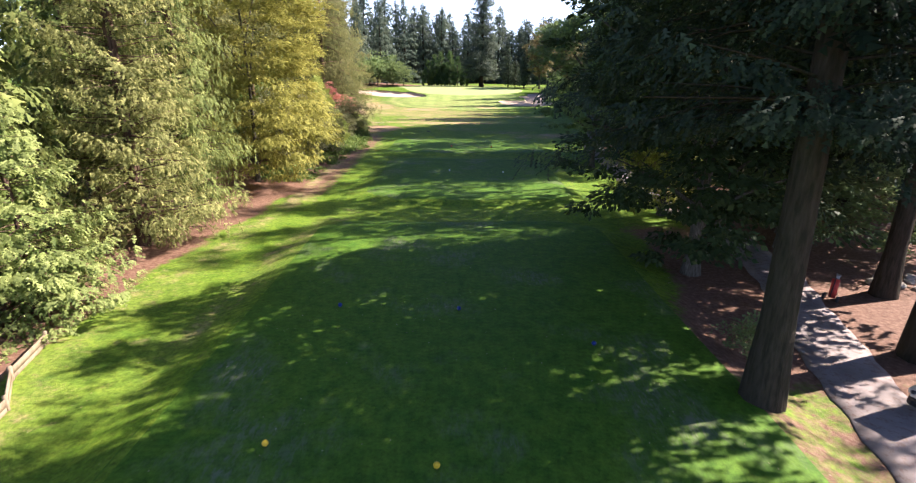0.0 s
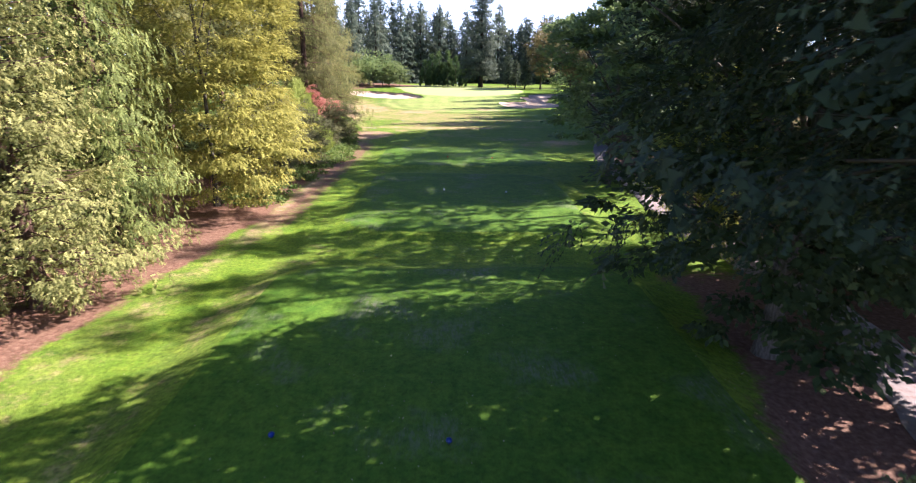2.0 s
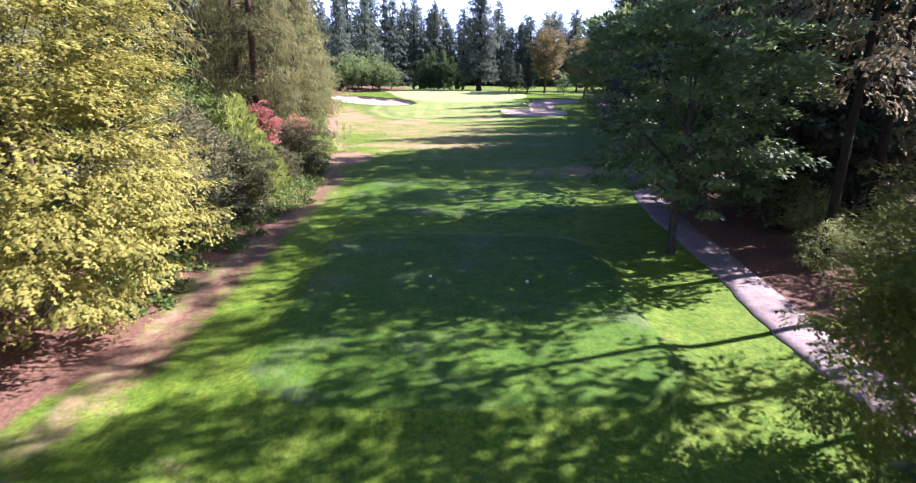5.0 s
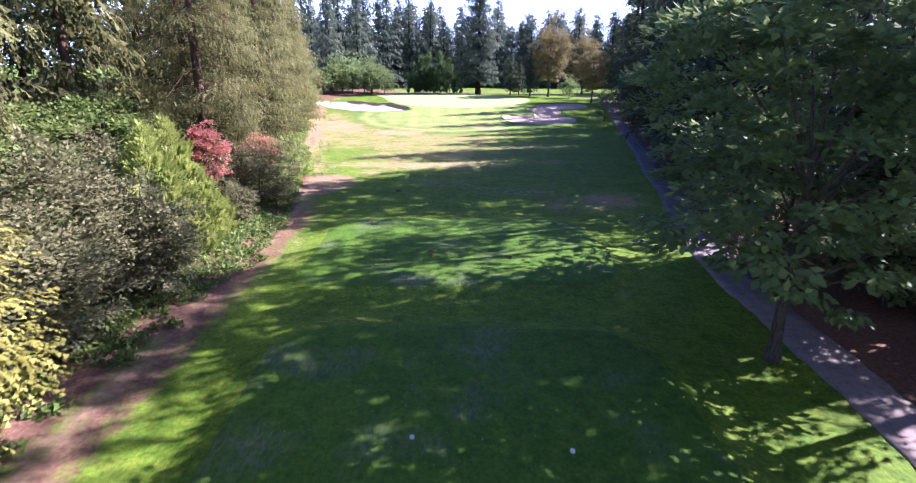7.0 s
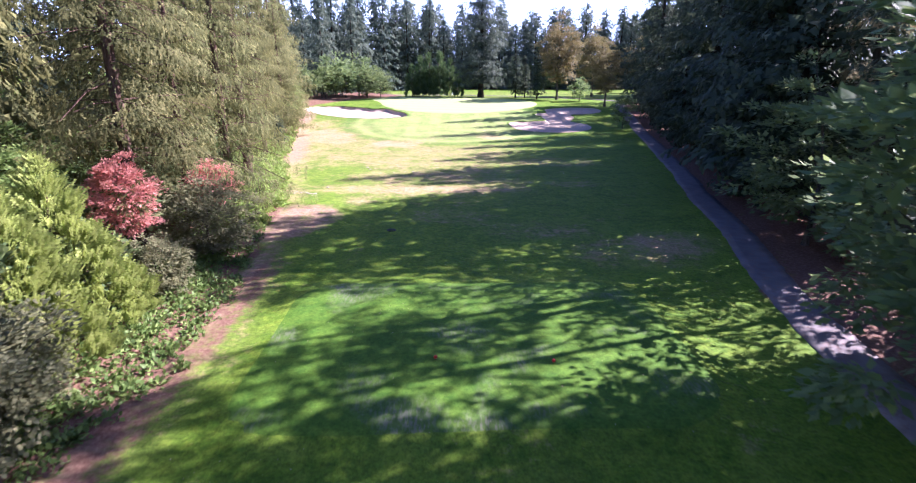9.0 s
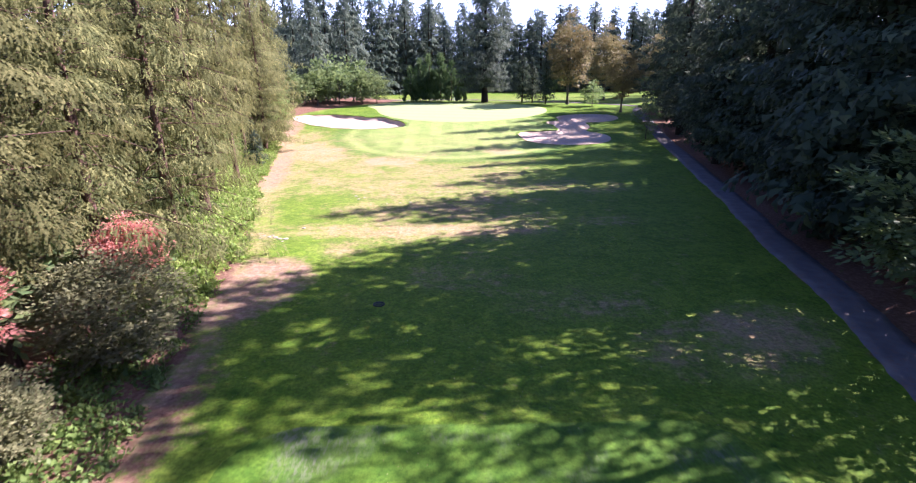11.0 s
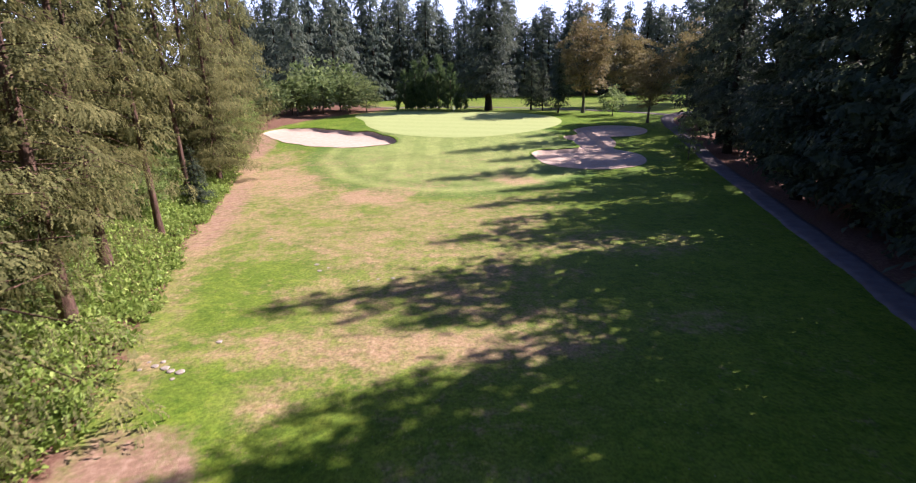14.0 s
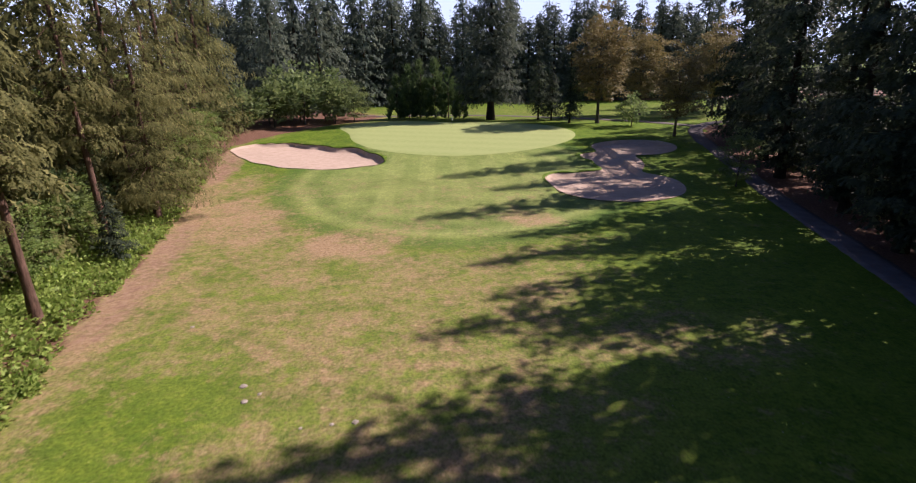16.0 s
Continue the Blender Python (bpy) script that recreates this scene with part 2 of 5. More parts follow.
def land(x, y):
    """Height of the ground."""
    x, y = np.asarray(x, float), np.asarray(y, float)
    z = 3.4 * smooth(135, 208, y) + 0.10 * wobble(x, y, 11.0, 5.0) * smooth(60, 95, y)
    for tee in TEES:
        z = z + TEES[tee][4] * (1 - smooth(-0.4, 1.6, tee_edge(x, y, tee)))
    inwood = np.maximum(west_edge(y) - x, 0)
    z = z + 0.5 * smooth(0, 9, inwood) + 0.3 * wobble(x, y, 4.0, 6.0) * smooth(1, 8, inwood)
    g = green_edge(x, y)
    z = z + 0.25 * (1 - smooth(-2, 5, g))
    for edge, far_side in ((bunker_west_edge, west_far), (bunker_east_edge, east_far)):
        e = edge(x, y)
        z = z + 0.12 * np.exp(-np.maximum(e, 0) ** 2 / 4)
        z = z - (0.10 + 0.62 * far_side(x, y)) * smooth(0.15, -0.75, e)
    return z


def grid_lines(lo, hi, step, reach):
    mid = np.arange(lo, hi + 1e-6, step)
    out = np.cumsum(step * 1.16 ** np.arange(1, 60))
    out = out[out < reach]
    return np.concatenate([(lo - out)[::-1], mid, hi + out])


def mesh_object(name, verts, faces, mat=None, flat=False, attrs=None, parent=None):
    me = bpy.data.meshes.new(name)
    verts, faces = np.asarray(verts, np.float32).reshape(-1, 3), np.asarray(faces, np.int32)
    n, k = faces.shape
    me.vertices.add(len(verts))
    me.vertices.foreach_set("co", verts.ravel())
    me.loops.add(n * k)
    me.loops.foreach_set("vertex_index", faces.ravel())
    me.polygons.add(n)
    me.polygons.foreach_set("loop_start", np.arange(0, n * k, k, dtype=np.int32))
    me.polygons.foreach_set("loop_total", np.full(n, k, np.int32))
    me.polygons.foreach_set("use_smooth", np.full(n, not flat))
    me.update(calc_edges=True)
    for key, val in (attrs or {}).items():
        a = me.attributes.new(key, "FLOAT", "POINT")
        a.data.foreach_set("value", np.asarray(val, np.float32).ravel())
    if mat:
        me.materials.append(mat)
    ob = new(name, me)
    if parent:
        ob.parent = parent
    return ob


def grid_faces(nx, ny):
    i, j = np.meshgrid(np.arange(nx - 1), np.arange(ny - 1), indexing="ij")
    a = (i * ny + j).ravel()
    return np.stack([a, a + ny, a + ny + 1, a + 1], 1)


def apron(x, y):
    """Distance from the mowing ring round the approach to the green."""
    return ellipse(x, y, 2, 164, 25.5, 28.5) + 0.8 * wobble(x, y, 9, 1.0)


def dry_amount(x, y):
    """Where the turf is parched: in the mid fairway and in worn strips."""
    d = smooth(94, 110, y) * (1 - smooth(160, 176, y)) * 0.62 * (1 - 0.8 * smooth(0, 14, x - 2 - 0.12 * (y - 110))) * (1 - 0.6 * smooth(-7, -12, x) * (1 - smooth(114, 124, y))) + 0.10 * smooth(80, 90, y) * (1 - smooth(94, 110, y)) - 0.05
    d = d - 0.30 * (1 - smooth(-5, 1, apron(x, y)))
    d = d + 0.42 * np.exp(-((x - west_edge(y) - 1.0) / 1.3) ** 2)
    d = d + 0.40 * np.exp(-((x + 9.6 - 0.10 * (y - 20)) / 1.4) ** 2) * (1 - smooth(32, 42, y)) * smooth(8, 20, y)
    d = d + 0.42 * np.exp(-np.maximum(ellipse(x, y, 13.5, 84, 4.0, 2.4), 0) ** 2)
    d = d + 0.45 * np.exp(-np.maximum(ellipse(x, y, 17.0, 86.5, 2.6, 2.0), 0) ** 2)
    d = d + 0.3 * np.exp(-np.maximum(ellipse(x, y, 7.5, 90, 3.2, 1.5), 0) ** 2)
    d = d + 0.3 * np.exp(-np.maximum(ellipse(x, y, 1.0, 94, 3.0, 1.4), 0) ** 2)
    d = d + 0.30 * np.exp(-np.maximum(ellipse(x, y, 15.5, 121, 4.0, 3.0), 0) ** 2)
    d = d + 0.40 * np.exp(-np.maximum(ellipse(x, y, -3.0, 104.6, 9.0, 0.9, -2), 0) ** 2)
    d = d + 0.40 * np.exp(-np.maximum(ellipse(x, y, -8.1, 100.1, 0.9, 1.0), 0) ** 2)
    d = d + 0.35 * np.exp(-np.maximum(ellipse(x, y, 14.5, 106.8, 2.0, 0.8), 0) ** 2)
    d = d + 0.55 * np.exp(-np.maximum(ellipse(x, y, 8.8, 146, 2.2, 2.0), 0) ** 2)
    d = d + 0.45 * np.exp(-np.maximum(ellipse(x, y, -7.6, 139.5, 3.2, 3.2), 0) ** 2)
    d = d + 0.30 * np.exp(-np.maximum(ellipse(x, y, -20, 147, 3.5, 7.0, 20), 0) ** 2)
    d = d + 0.3 * smooth(203, 208, y) * (1 - smooth(240, 262, y))
    return np.clip(d, 0, 1.1)


def bare_amount(x, y):
    """Where the turf is worn through to pale earth (above 0.5)."""
    worn = np.exp(-np.maximum(ellipse(x, y, -13.2, 92.5, 3.2, 5.2, -20), 0) ** 2 / 2)
    worn = np.maximum(worn, np.exp(-np.maximum(ellipse(x, y, -31.5, 171, 2.4, 9.0, 12), 0) ** 2 / 2))
    worn = np.maximum(worn, 0.85 * np.exp(-np.maximum(ellipse(x, y, -22.5, 134, 1.3, 12.0, 10), 0) ** 2 / 0.8))
    worn = np.maximum(worn, 0.9 * np.exp(-np.maximum(ellipse(x, y, -11.9, 63, 0.7, 22.0, 0), 0) ** 2 / 0.4))
    return 0.72 * worn


def litter_amount(x, y):
    """Where brown needle litter covers the soil (above 0.5)."""
    west = smooth(0.6, -0.8, x - west_edge(y) + 0.5 * wobble(x, y, 2.2, 2.0)) * (1 - 0.7 * smooth(14, 30, west_edge(y) - x))
    px = path_x(y)
    east = smooth(0.5, 1.8, x - px - 0.6 + 0.6 * wobble(x, y, 2.5, 8.0)) * (1 - smooth(196, 200, y)) * (1 - 0.7 * smooth(16, 34, x - px))
    strip = smooth(-6.6, -4.4, x - px + 0.9 * wobble(x, y, 2.5, 5.0)) * (1 - smooth(31, 37, y)) * smooth(13, 17, y)
    verge = 0.75 * smooth(-1.6, -0.6, x - px + 0.5 * wobble(x, y, 2.0, 5.0)) * (1 - 0.9 * smooth(26, 44, x - px))
    behind = smooth(262, 272, y) * (1 - 0.7 * smooth(290, 320, y))
    root = 0.56 * np.exp(-np.maximum(ellipse(x, y, 10.2, 11.5, 1.6, 3.0, 10), 0) ** 2 / 1.5)
    track = 0.7 * np.exp(-((x + 11.0 - 0.3 * wobble(y, y, 6.0, 2.0)) / 1.2) ** 2) * smooth(36, 44, y) * (1 - smooth(80, 88, y))
    return np.clip(np.maximum.reduce([root, track, west, east, strip, behind, verge * (y < 190)]), 0, 1)


gx, gy = grid_lines(-42, 52, 0.85, 2500), grid_lines(-6, 226, 0.75, 2500)
X, Y = np.meshgrid(gx, gy, indexing="ij")
Z = land(X, Y)
LOW = np.minimum.reduce([bunker_west_edge(X, Y), bunker_east_edge(X, Y)])
Z = Z - 0.6 * smooth(-0.15, -0.9, LOW)


def grass_material(name, kind):
    m, nt, b = material(name, 0.75, 0.15)
    fine, mid, big = noise_tex(nt, 16.0, 5, 0.7), noise_tex(nt, 1.6, 5, 0.6), noise_tex(nt, 0.22, 6, 0.68)
    if kind == "green":
        c = ramp(nt, mid, [(0.3, (0.32, 0.395, 0.125)), (0.7, (0.385, 0.45, 0.16))])
        geo = nt.nodes.new("ShaderNodeNewGeometry")
        sep = nt.nodes.new("ShaderNodeSeparateXYZ")
        nt.links.new(geo.outputs["Position"], sep.inputs["Vector"])
        band = mathn(nt, "ADD", mathn(nt, "MULTIPLY", sep.outputs["X"], 0.35), mathn(nt, "MULTIPLY", sep.outputs["Y"], 1.5))
        s = mathn(nt, "MULTIPLY", mathn(nt, "ADD", mathn(nt, "SINE", band), 1.0), 0.5)
        c = mix(nt, mathn(nt, "MULTIPLY", s, 0.35), c, (0.44, 0.485, 0.195))
        bump(nt, b, fine, 0.2, 0.01)
    elif kind == "tee":
        c = ramp(nt, mid, [(0.25, (0.056, 0.134, 0.009)), (0.7, (0.118, 0.206, 0.014))])
        c = mix(nt, 1.0, c, ramp(nt, noise_tex(nt, 6.5, 8, 0.78), [(0.36, (0.55, 0.55, 0.55)), (0.52, (0.95, 0.95, 0.95)), (0.68, (1.35, 1.3, 1.25))]), "MULTIPLY")
        geo = nt.nodes.new("ShaderNodeNewGeometry")
        long = node(nt, "ShaderNodeMapping", Scale=(7.0, 2.2, 1.0))
        nt.links.new(geo.outputs["Position"], long.inputs["Vector"])
        worn = mathn(nt, "MULTIPLY", mathn(nt, "SUBTRACT", noise_tex(nt, 0.24, 3, 0.6), 0.53), 6.0, True)
        divot = mathn(nt, "MULTIPLY", mathn(nt, "SUBTRACT", noise_tex(nt, 1.0, 4, 0.7, long.outputs["Vector"]), 0.47), 9.0, True)
        c = mix(nt, mathn(nt, "MULTIPLY", worn, 0.3), c, (0.13, 0.15, 0.07))
        c = mix(nt, mathn(nt, "MULTIPLY", mathn(nt, "MULTIPLY", worn, divot), 0.5), c, (0.24, 0.22, 0.18))
        bump(nt, b, fine, 0.4, 0.02)
    else:
        lush = ramp(nt, mid, [(0.25, (0.046, 0.118, 0.004)), (0.5, (0.120, 0.204, 0.008)), (0.75, (0.205, 0.276, 0.016))])
        tuft = ramp(nt, noise_tex(nt, 5.5, 8, 0.78), [(0.34, (0.45, 0.45, 0.45)), (0.52, (1.0, 1.0, 1.0)), (0.68, (1.45, 1.4, 1.3))])
        lush = mix(nt, 1.0, lush, tuft, "MULTIPLY")
        lush = mix(nt, mathn(nt, "MULTIPLY", mathn(nt, "SUBTRACT", noise_tex(nt, 0.45, 5, 0.6), 0.42), 2.2, True), lush, mix(nt, 1.0, (0.185, 0.26, 0.022), tuft, "MULTIPLY"))
        growth = ramp(nt, noise_tex(nt, 0.33, 6, 0.7), [(0.3, (0.74, 0.78, 0.72)), (0.5, (1.0, 1.0, 1.0)), (0.72, (1.28, 1.22, 1.25))])
        ring = attr(nt, "ring")
        band = mathn(nt, "MULTIPLY", mathn(nt, "ADD", mathn(nt, "SINE", mathn(nt, "MULTIPLY", ring, 1.3)), 1.0), 0.5)
        near = mathn(nt, "MULTIPLY", mathn(nt, "SUBTRACT", 1.0, mathn(nt, "MULTIPLY", mathn(nt, "ABSOLUTE", mathn(nt, "ADD", ring, 5.0)), 0.11)), 1.0, True)
        ringed = mathn(nt, "MULTIPLY", mathn(nt, "MULTIPLY", band, near), 0.95)
        pale = mathn(nt, "MULTIPLY", mathn(nt, "ADD", noise_tex(nt, 0.8, 6, 0.7), 0.25), 1.15, True)
        lush = mix(nt, mathn(nt, "MULTIPLY", mathn(nt, "MULTIPLY", mathn(nt, "SUBTRACT", -3.0, ring), 0.3, True), pale), lush, mix(nt, 1.0, (0.31, 0.37, 0.105), tuft, "MULTIPLY"))
        geo = nt.nodes.new("ShaderNodeNewGeometry")
        sep = nt.nodes.new("ShaderNodeSeparateXYZ")
        nt.links.new(geo.outputs["Position"], sep.inputs["Vector"])
        swath = mathn(nt, "ADD", mathn(nt, "MULTIPLY", sep.outputs["X"], 1.45), mathn(nt, "MULTIPLY", noise_tex(nt, 0.08, 2), 2.5))
        swath = mathn(nt, "MULTIPLY", mathn(nt, "ADD", mathn(nt, "MULTIPLY", mathn(nt, "SINE", swath), 2.5), 0.5), 1.0, True)
        mown = mathn(nt, "MULTIPLY", mathn(nt, "SUBTRACT", -7.0, ring), 0.5, True)
        lush = mix(nt, mathn(nt, "MULTIPLY", mathn(nt, "MULTIPLY", swath, mown), 0.45), lush, mix(nt, 1.0, (0.2, 0.28, 0.06), tuft, "MULTIPLY"))
        lush = mix(nt, ringed, lush, mix(nt, 1.0, (0.10, 0.185, 0.025), tuft, "MULTIPLY"))
        straw = ramp(nt, noise_tex(nt, 3.5, 5, 0.7), [(0.25, (0.28, 0.165, 0.09)), (0.5, (0.44, 0.285, 0.17)), (0.75, (0.61, 0.435, 0.28))])
        d = mathn(nt, "ADD", attr(nt, "dry"), mathn(nt, "MULTIPLY", mathn(nt, "SUBTRACT", big, 0.5), 1.7))
        d = mathn(nt, "ADD", d, mathn(nt, "MULTIPLY", mathn(nt, "SUBTRACT", noise_tex(nt, 1.1, 7, 0.75), 0.5), 2.4))
        d = mathn(nt, "ADD", d, mathn(nt, "MULTIPLY", mathn(nt, "SUBTRACT", fine, 0.5), 0.8))
        d = mathn(nt, "MULTIPLY", mathn(nt, "SUBTRACT", d, 0.32), 1.5, True)
        lush = mix(nt, mathn(nt, "MULTIPLY", attr(nt, "dry"), 0.55, True), lush, mix(nt, 1.0, (0.26, 0.265, 0.075), tuft, "MULTIPLY"))
        lush = mix(nt, 1.0, lush, growth, "MULTIPLY")
        straw = mix(nt, 0.8, straw, tuft, "MULTIPLY")
        c = mix(nt, mathn(nt, "MULTIPLY", d, 0.8), lush, straw)
        earth = ramp(nt, noise_tex(nt, 2.2, 7, 0.7), [(0.3, (0.2, 0.122, 0.074)), (0.5, (0.32, 0.206, 0.13)), (0.7, (0.46, 0.32, 0.22))])
        e = mathn(nt, "ADD", attr(nt, "bare"), mathn(nt, "MULTIPLY", mathn(nt, "SUBTRACT", noise_tex(nt, 0.9, 8, 0.72), 0.5), 1.5))
        c = mix(nt, mathn(nt, "MULTIPLY", mathn(nt, "SUBTRACT", e, 0.36), 2.4, True), c, earth)
        litter = ramp(nt, noise_tex(nt, 5.0, 6, 0.7), [(0.25, (0.085, 0.042, 0.026)), (0.5, (0.185, 0.102, 0.066)), (0.75, (0.34, 0.215, 0.148))])
        l = mathn(nt, "ADD", attr(nt, "litter"), mathn(nt, "MULTIPLY", mathn(nt, "SUBTRACT", noise_tex(nt, 1.7, 7, 0.72), 0.5), 1.3))
        l = mathn(nt, "MULTIPLY", mathn(nt, "SUBTRACT", l, 0.38), 3.2, True)
        c = mix(nt, l, c, litter)
        bump(nt, b, mathn(nt, "ADD", fine, mid), 0.7, 0.05)
    nt.links.new(c, b.inputs["Base Color"])
    return m


grass = grass_material("meadow_grass", "rough")
tee_grass = grass_material("tee_turf", "tee")
green_grass = grass_material("green_turf", "green")

ground = mesh_object("ground", np.stack([X, Y, Z], -1), grid_faces(len(gx), len(gy)), grass,
                     attrs={"dry": dry_amount(X, Y), "litter": litter_amount(X, Y), "bare": bare_amount(X, Y), "ring": apron(X, Y)})
tagged(ground, "mown golf course grass with parched patches and needle litter", "ground", kind="structure")


def patch(name, edge, box, step, mat, lift, skirt=0.0):
    """A sheet of turf or sand that fills a smooth outline and lies on the land."""
    x0, x1, y0, y1 = box
    xs, ys = np.arange(x0, x1, step), np.arange(y0, y1, step)
    x, y = np.meshgrid(xs, ys, indexing="ij")
    f = grid_faces(len(xs), len(ys))
    keep = (edge(x, y).ravel()[f] < 0).any(1)
    for _ in range(6):
        h = 0.05
        e = edge(x, y)
        dx, dy = (edge(x + h, y) - e) / h, (edge(x, y + h) - e) / h
        push = np.where((e > 0) & (e < 2 * step), e, 0) / np.maximum(dx ** 2 + dy ** 2, 0.3)
        x, y = x - push * dx, y - push * dy
    e = edge(x, y)
    z = land(x, y) + lift - skirt * (1 - smooth(0.02, -0.6, e))
    used, inv = np.unique(f[keep], return_inverse=True)
    return mesh_object(name, np.stack([x, y, z], -1).reshape(-1, 3)[used], inv.reshape(-1, 4), mat)


for tee in TEES:
    x0, x1, y0, y1, _ = TEES[tee]
    tagged(patch("tee_box", lambda x, y: tee_edge(x, y, tee), (x0 - 1, x1 + 1, y0 - 1, y1 + 1), 0.5, tee_grass, 0.035, 0.06),
           "close-mown teeing ground, slightly raised above the grass", "tee", kind="structure")
tagged(patch("putting_green", green_edge, (-22, 27, 170, 216), 0.5, green_grass, 0.035, 0.05),
       "pale green striped putting green", "putting green", kind="structure")


def turf_lip(edge, far_side, start, pit):
    """A rolled strip of turf round a bunker, overhanging a little at the far side."""
    p, h, line = np.array(start, float), 0.02, []
    for k in range(900):
        for _ in range(3):
            e = float(edge(*p))
            g = np.array([float(edge(p[0] + h, p[1])) - e, float(edge(p[0], p[1] + h)) - e]) / h
            p = p - e * g / max(g @ g, 0.2)
        out = g / max(np.hypot(*g), 1e-6)
        if len(line) > 20 and np.hypot(*(p - line[0][:2])) < 0.26:
            break
        line.append((*p, *out))
        p = p + 0.3 * np.array([-out[1], out[0]])
    line = np.array(line + line[:1])
    x, y, ox, oy = line.T
    k = far_side(x, y) * (0.8 + 0.35 * wobble(x, y, 0.9, 2.0))
    rim = land(x + 0.5 * ox, y + 0.5 * oy)
    cols = []
    for off, up in ((0.9, -0.05), (0.45, 0.05), (0.05, 0.08), (-0.12, 0.03), (-0.06, -0.2), (0.05, -0.95)):
        lift = up * (0.15 + k) if up > -0.5 else up
        cols.append(np.stack([x + off * ox, y + off * oy, (land(x + off * ox, y + off * oy) if off > 0.6 else rim) + lift - 0.22 * (1 - np.clip(k, 0, 1))], 1))
    mesh_object("turf_lip", np.stack(cols, 1), grid_faces(len(x), 6), grass, parent=pit)


sand, nt, b = material("bunker_sand", 0.95, 0.1)
nt.links.new(ramp(nt, noise_tex(nt, 1.2, 6, 0.7), [(0.3, (0.47, 0.355, 0.26)), (0.7, (0.61, 0.485, 0.375))]), b.inputs["Base Color"])
bump(nt, b, noise_tex(nt, 4.0, 6, 0.7), 0.35, 0.06)
for name, edge, box in (("bunker", bunker_west_edge, (-37, -5, 162, 192)), ("bunker", bunker_east_edge, (10, 39, 148, 188))):
    pit = tagged(patch(name, edge, box, 0.3, sand, 0.05), "raked pale sand bunker with a turf lip", "bunker", kind="structure")
    start, far_side = ((-20.8, 183.0), west_far) if edge is bunker_west_edge else ((21.0, 150.4), east_far)
    turf_lip(edge, far_side, start, pit)

tarmac, nt, b = material("path_tarmac", 0.9, 0.25)
c = ramp(nt, noise_tex(nt, 0.8, 6, 0.65), [(0.3, (0.2, 0.165, 0.155)), (0.7, (0.37, 0.31, 0.285))])
geo = nt.nodes.new("ShaderNodeNewGeometry")
sep = nt.nodes.new("ShaderNodeSeparateXYZ")
nt.links.new(geo.outputs["Position"], sep.inputs["Vector"])
# the stretch past the front tee is darker tarmac
past_tee = mathn(nt, "MULTIPLY", mathn(nt, "SUBTRACT", sep.outputs["Y"], 62.0), 0.07, True)
c = mix(nt, past_tee, c, ramp(nt, noise_tex(nt, 0.8, 6, 0.65), [(0.3, (0.115, 0.105, 0.105)), (0.7, (0.21, 0.19, 0.185))]))
c = mix(nt, mathn(nt, "MULTIPLY", mathn(nt, "GREATER_THAN", noise_tex(nt, 4.0, 6, 0.8), 0.56), 0.7), c, (0.21, 0.135, 0.105))
nt.links.new(c, b.inputs["Base Color"])
bump(nt, b, noise_tex(nt, 40, 3), 0.3, 0.01)


def ribbon(name, px, py, width, mat, lift=0.05):
    """A path along a smooth line, a little domed, with ragged edges."""
    px, py = np.asarray(px, float), np.asarray(py, float)
    tx, ty = np.gradient(px), np.gradient(py)
    n = np.hypot(tx, ty)
    nx, ny = ty / n, -tx / n
    across = np.array([-1, -0.97, -0.5, 0, 0.5, 0.97, 1]) * width / 2
    rag = 0.09 * wobble(px * 3, py * 3, 1.5, 3.0) + 0.1 * wobble(px, py, 2.2, 6.0)
    x = px[:, None] + nx[:, None] * (across + np.sign(across) * rag[:, None])
    y = py[:, None] + ny[:, None] * (across + np.sign(across) * rag[:, None])
    drop = np.array([-0.12, 0, 0.02, 0.03, 0.02, 0, -0.12])
    z = land(x, y) + lift + drop
    return mesh_object(name, np.stack([x, y, z], -1), grid_faces(len(px), 7), mat)


def smooth_line(points, step=0.5):
    pts = np.array(points, float)
    s = np.concatenate([[0], np.cumsum(np.hypot(*np.diff(pts, axis=0).T))])
    t = np.arange(0, s[-1], step)
    x, y = np.interp(t, s, pts[:, 0]), np.interp(t, s, pts[:, 1])
    k = np.hanning(25)
    k /= k.sum()
    pad = lambda v: np.convolve(np.concatenate([2 * v[0] - v[12:0:-1], v, 2 * v[-1] - v[-2:-14:-1]]), k, "valid")
    return pad(x), pad(y)


tagged(ribbon("cart_path", *smooth_line(list(zip(ROUTE_X, ROUTE_Y)) + [(50, 199), (58, 204), (75, 212)]), 2.4, tarmac),
       "worn grey tarmac cart path strewn with needles", "path", kind="structure")
tagged(ribbon("gravel_path", *smooth_line([(48, 196.5), (40, 205), (28, 213), (16, 220), (2, 224), (-12, 224), (-26, 228), (-45, 240)]), 2.6, tarmac),
       "pale path behind the putting green", "path", kind="structure")

# ---- trees ----
rng = np.random.default_rng(7)


def unit(v):
    return v / np.maximum(np.linalg.norm(v, axis=-1, keepdims=True), 1e-9)


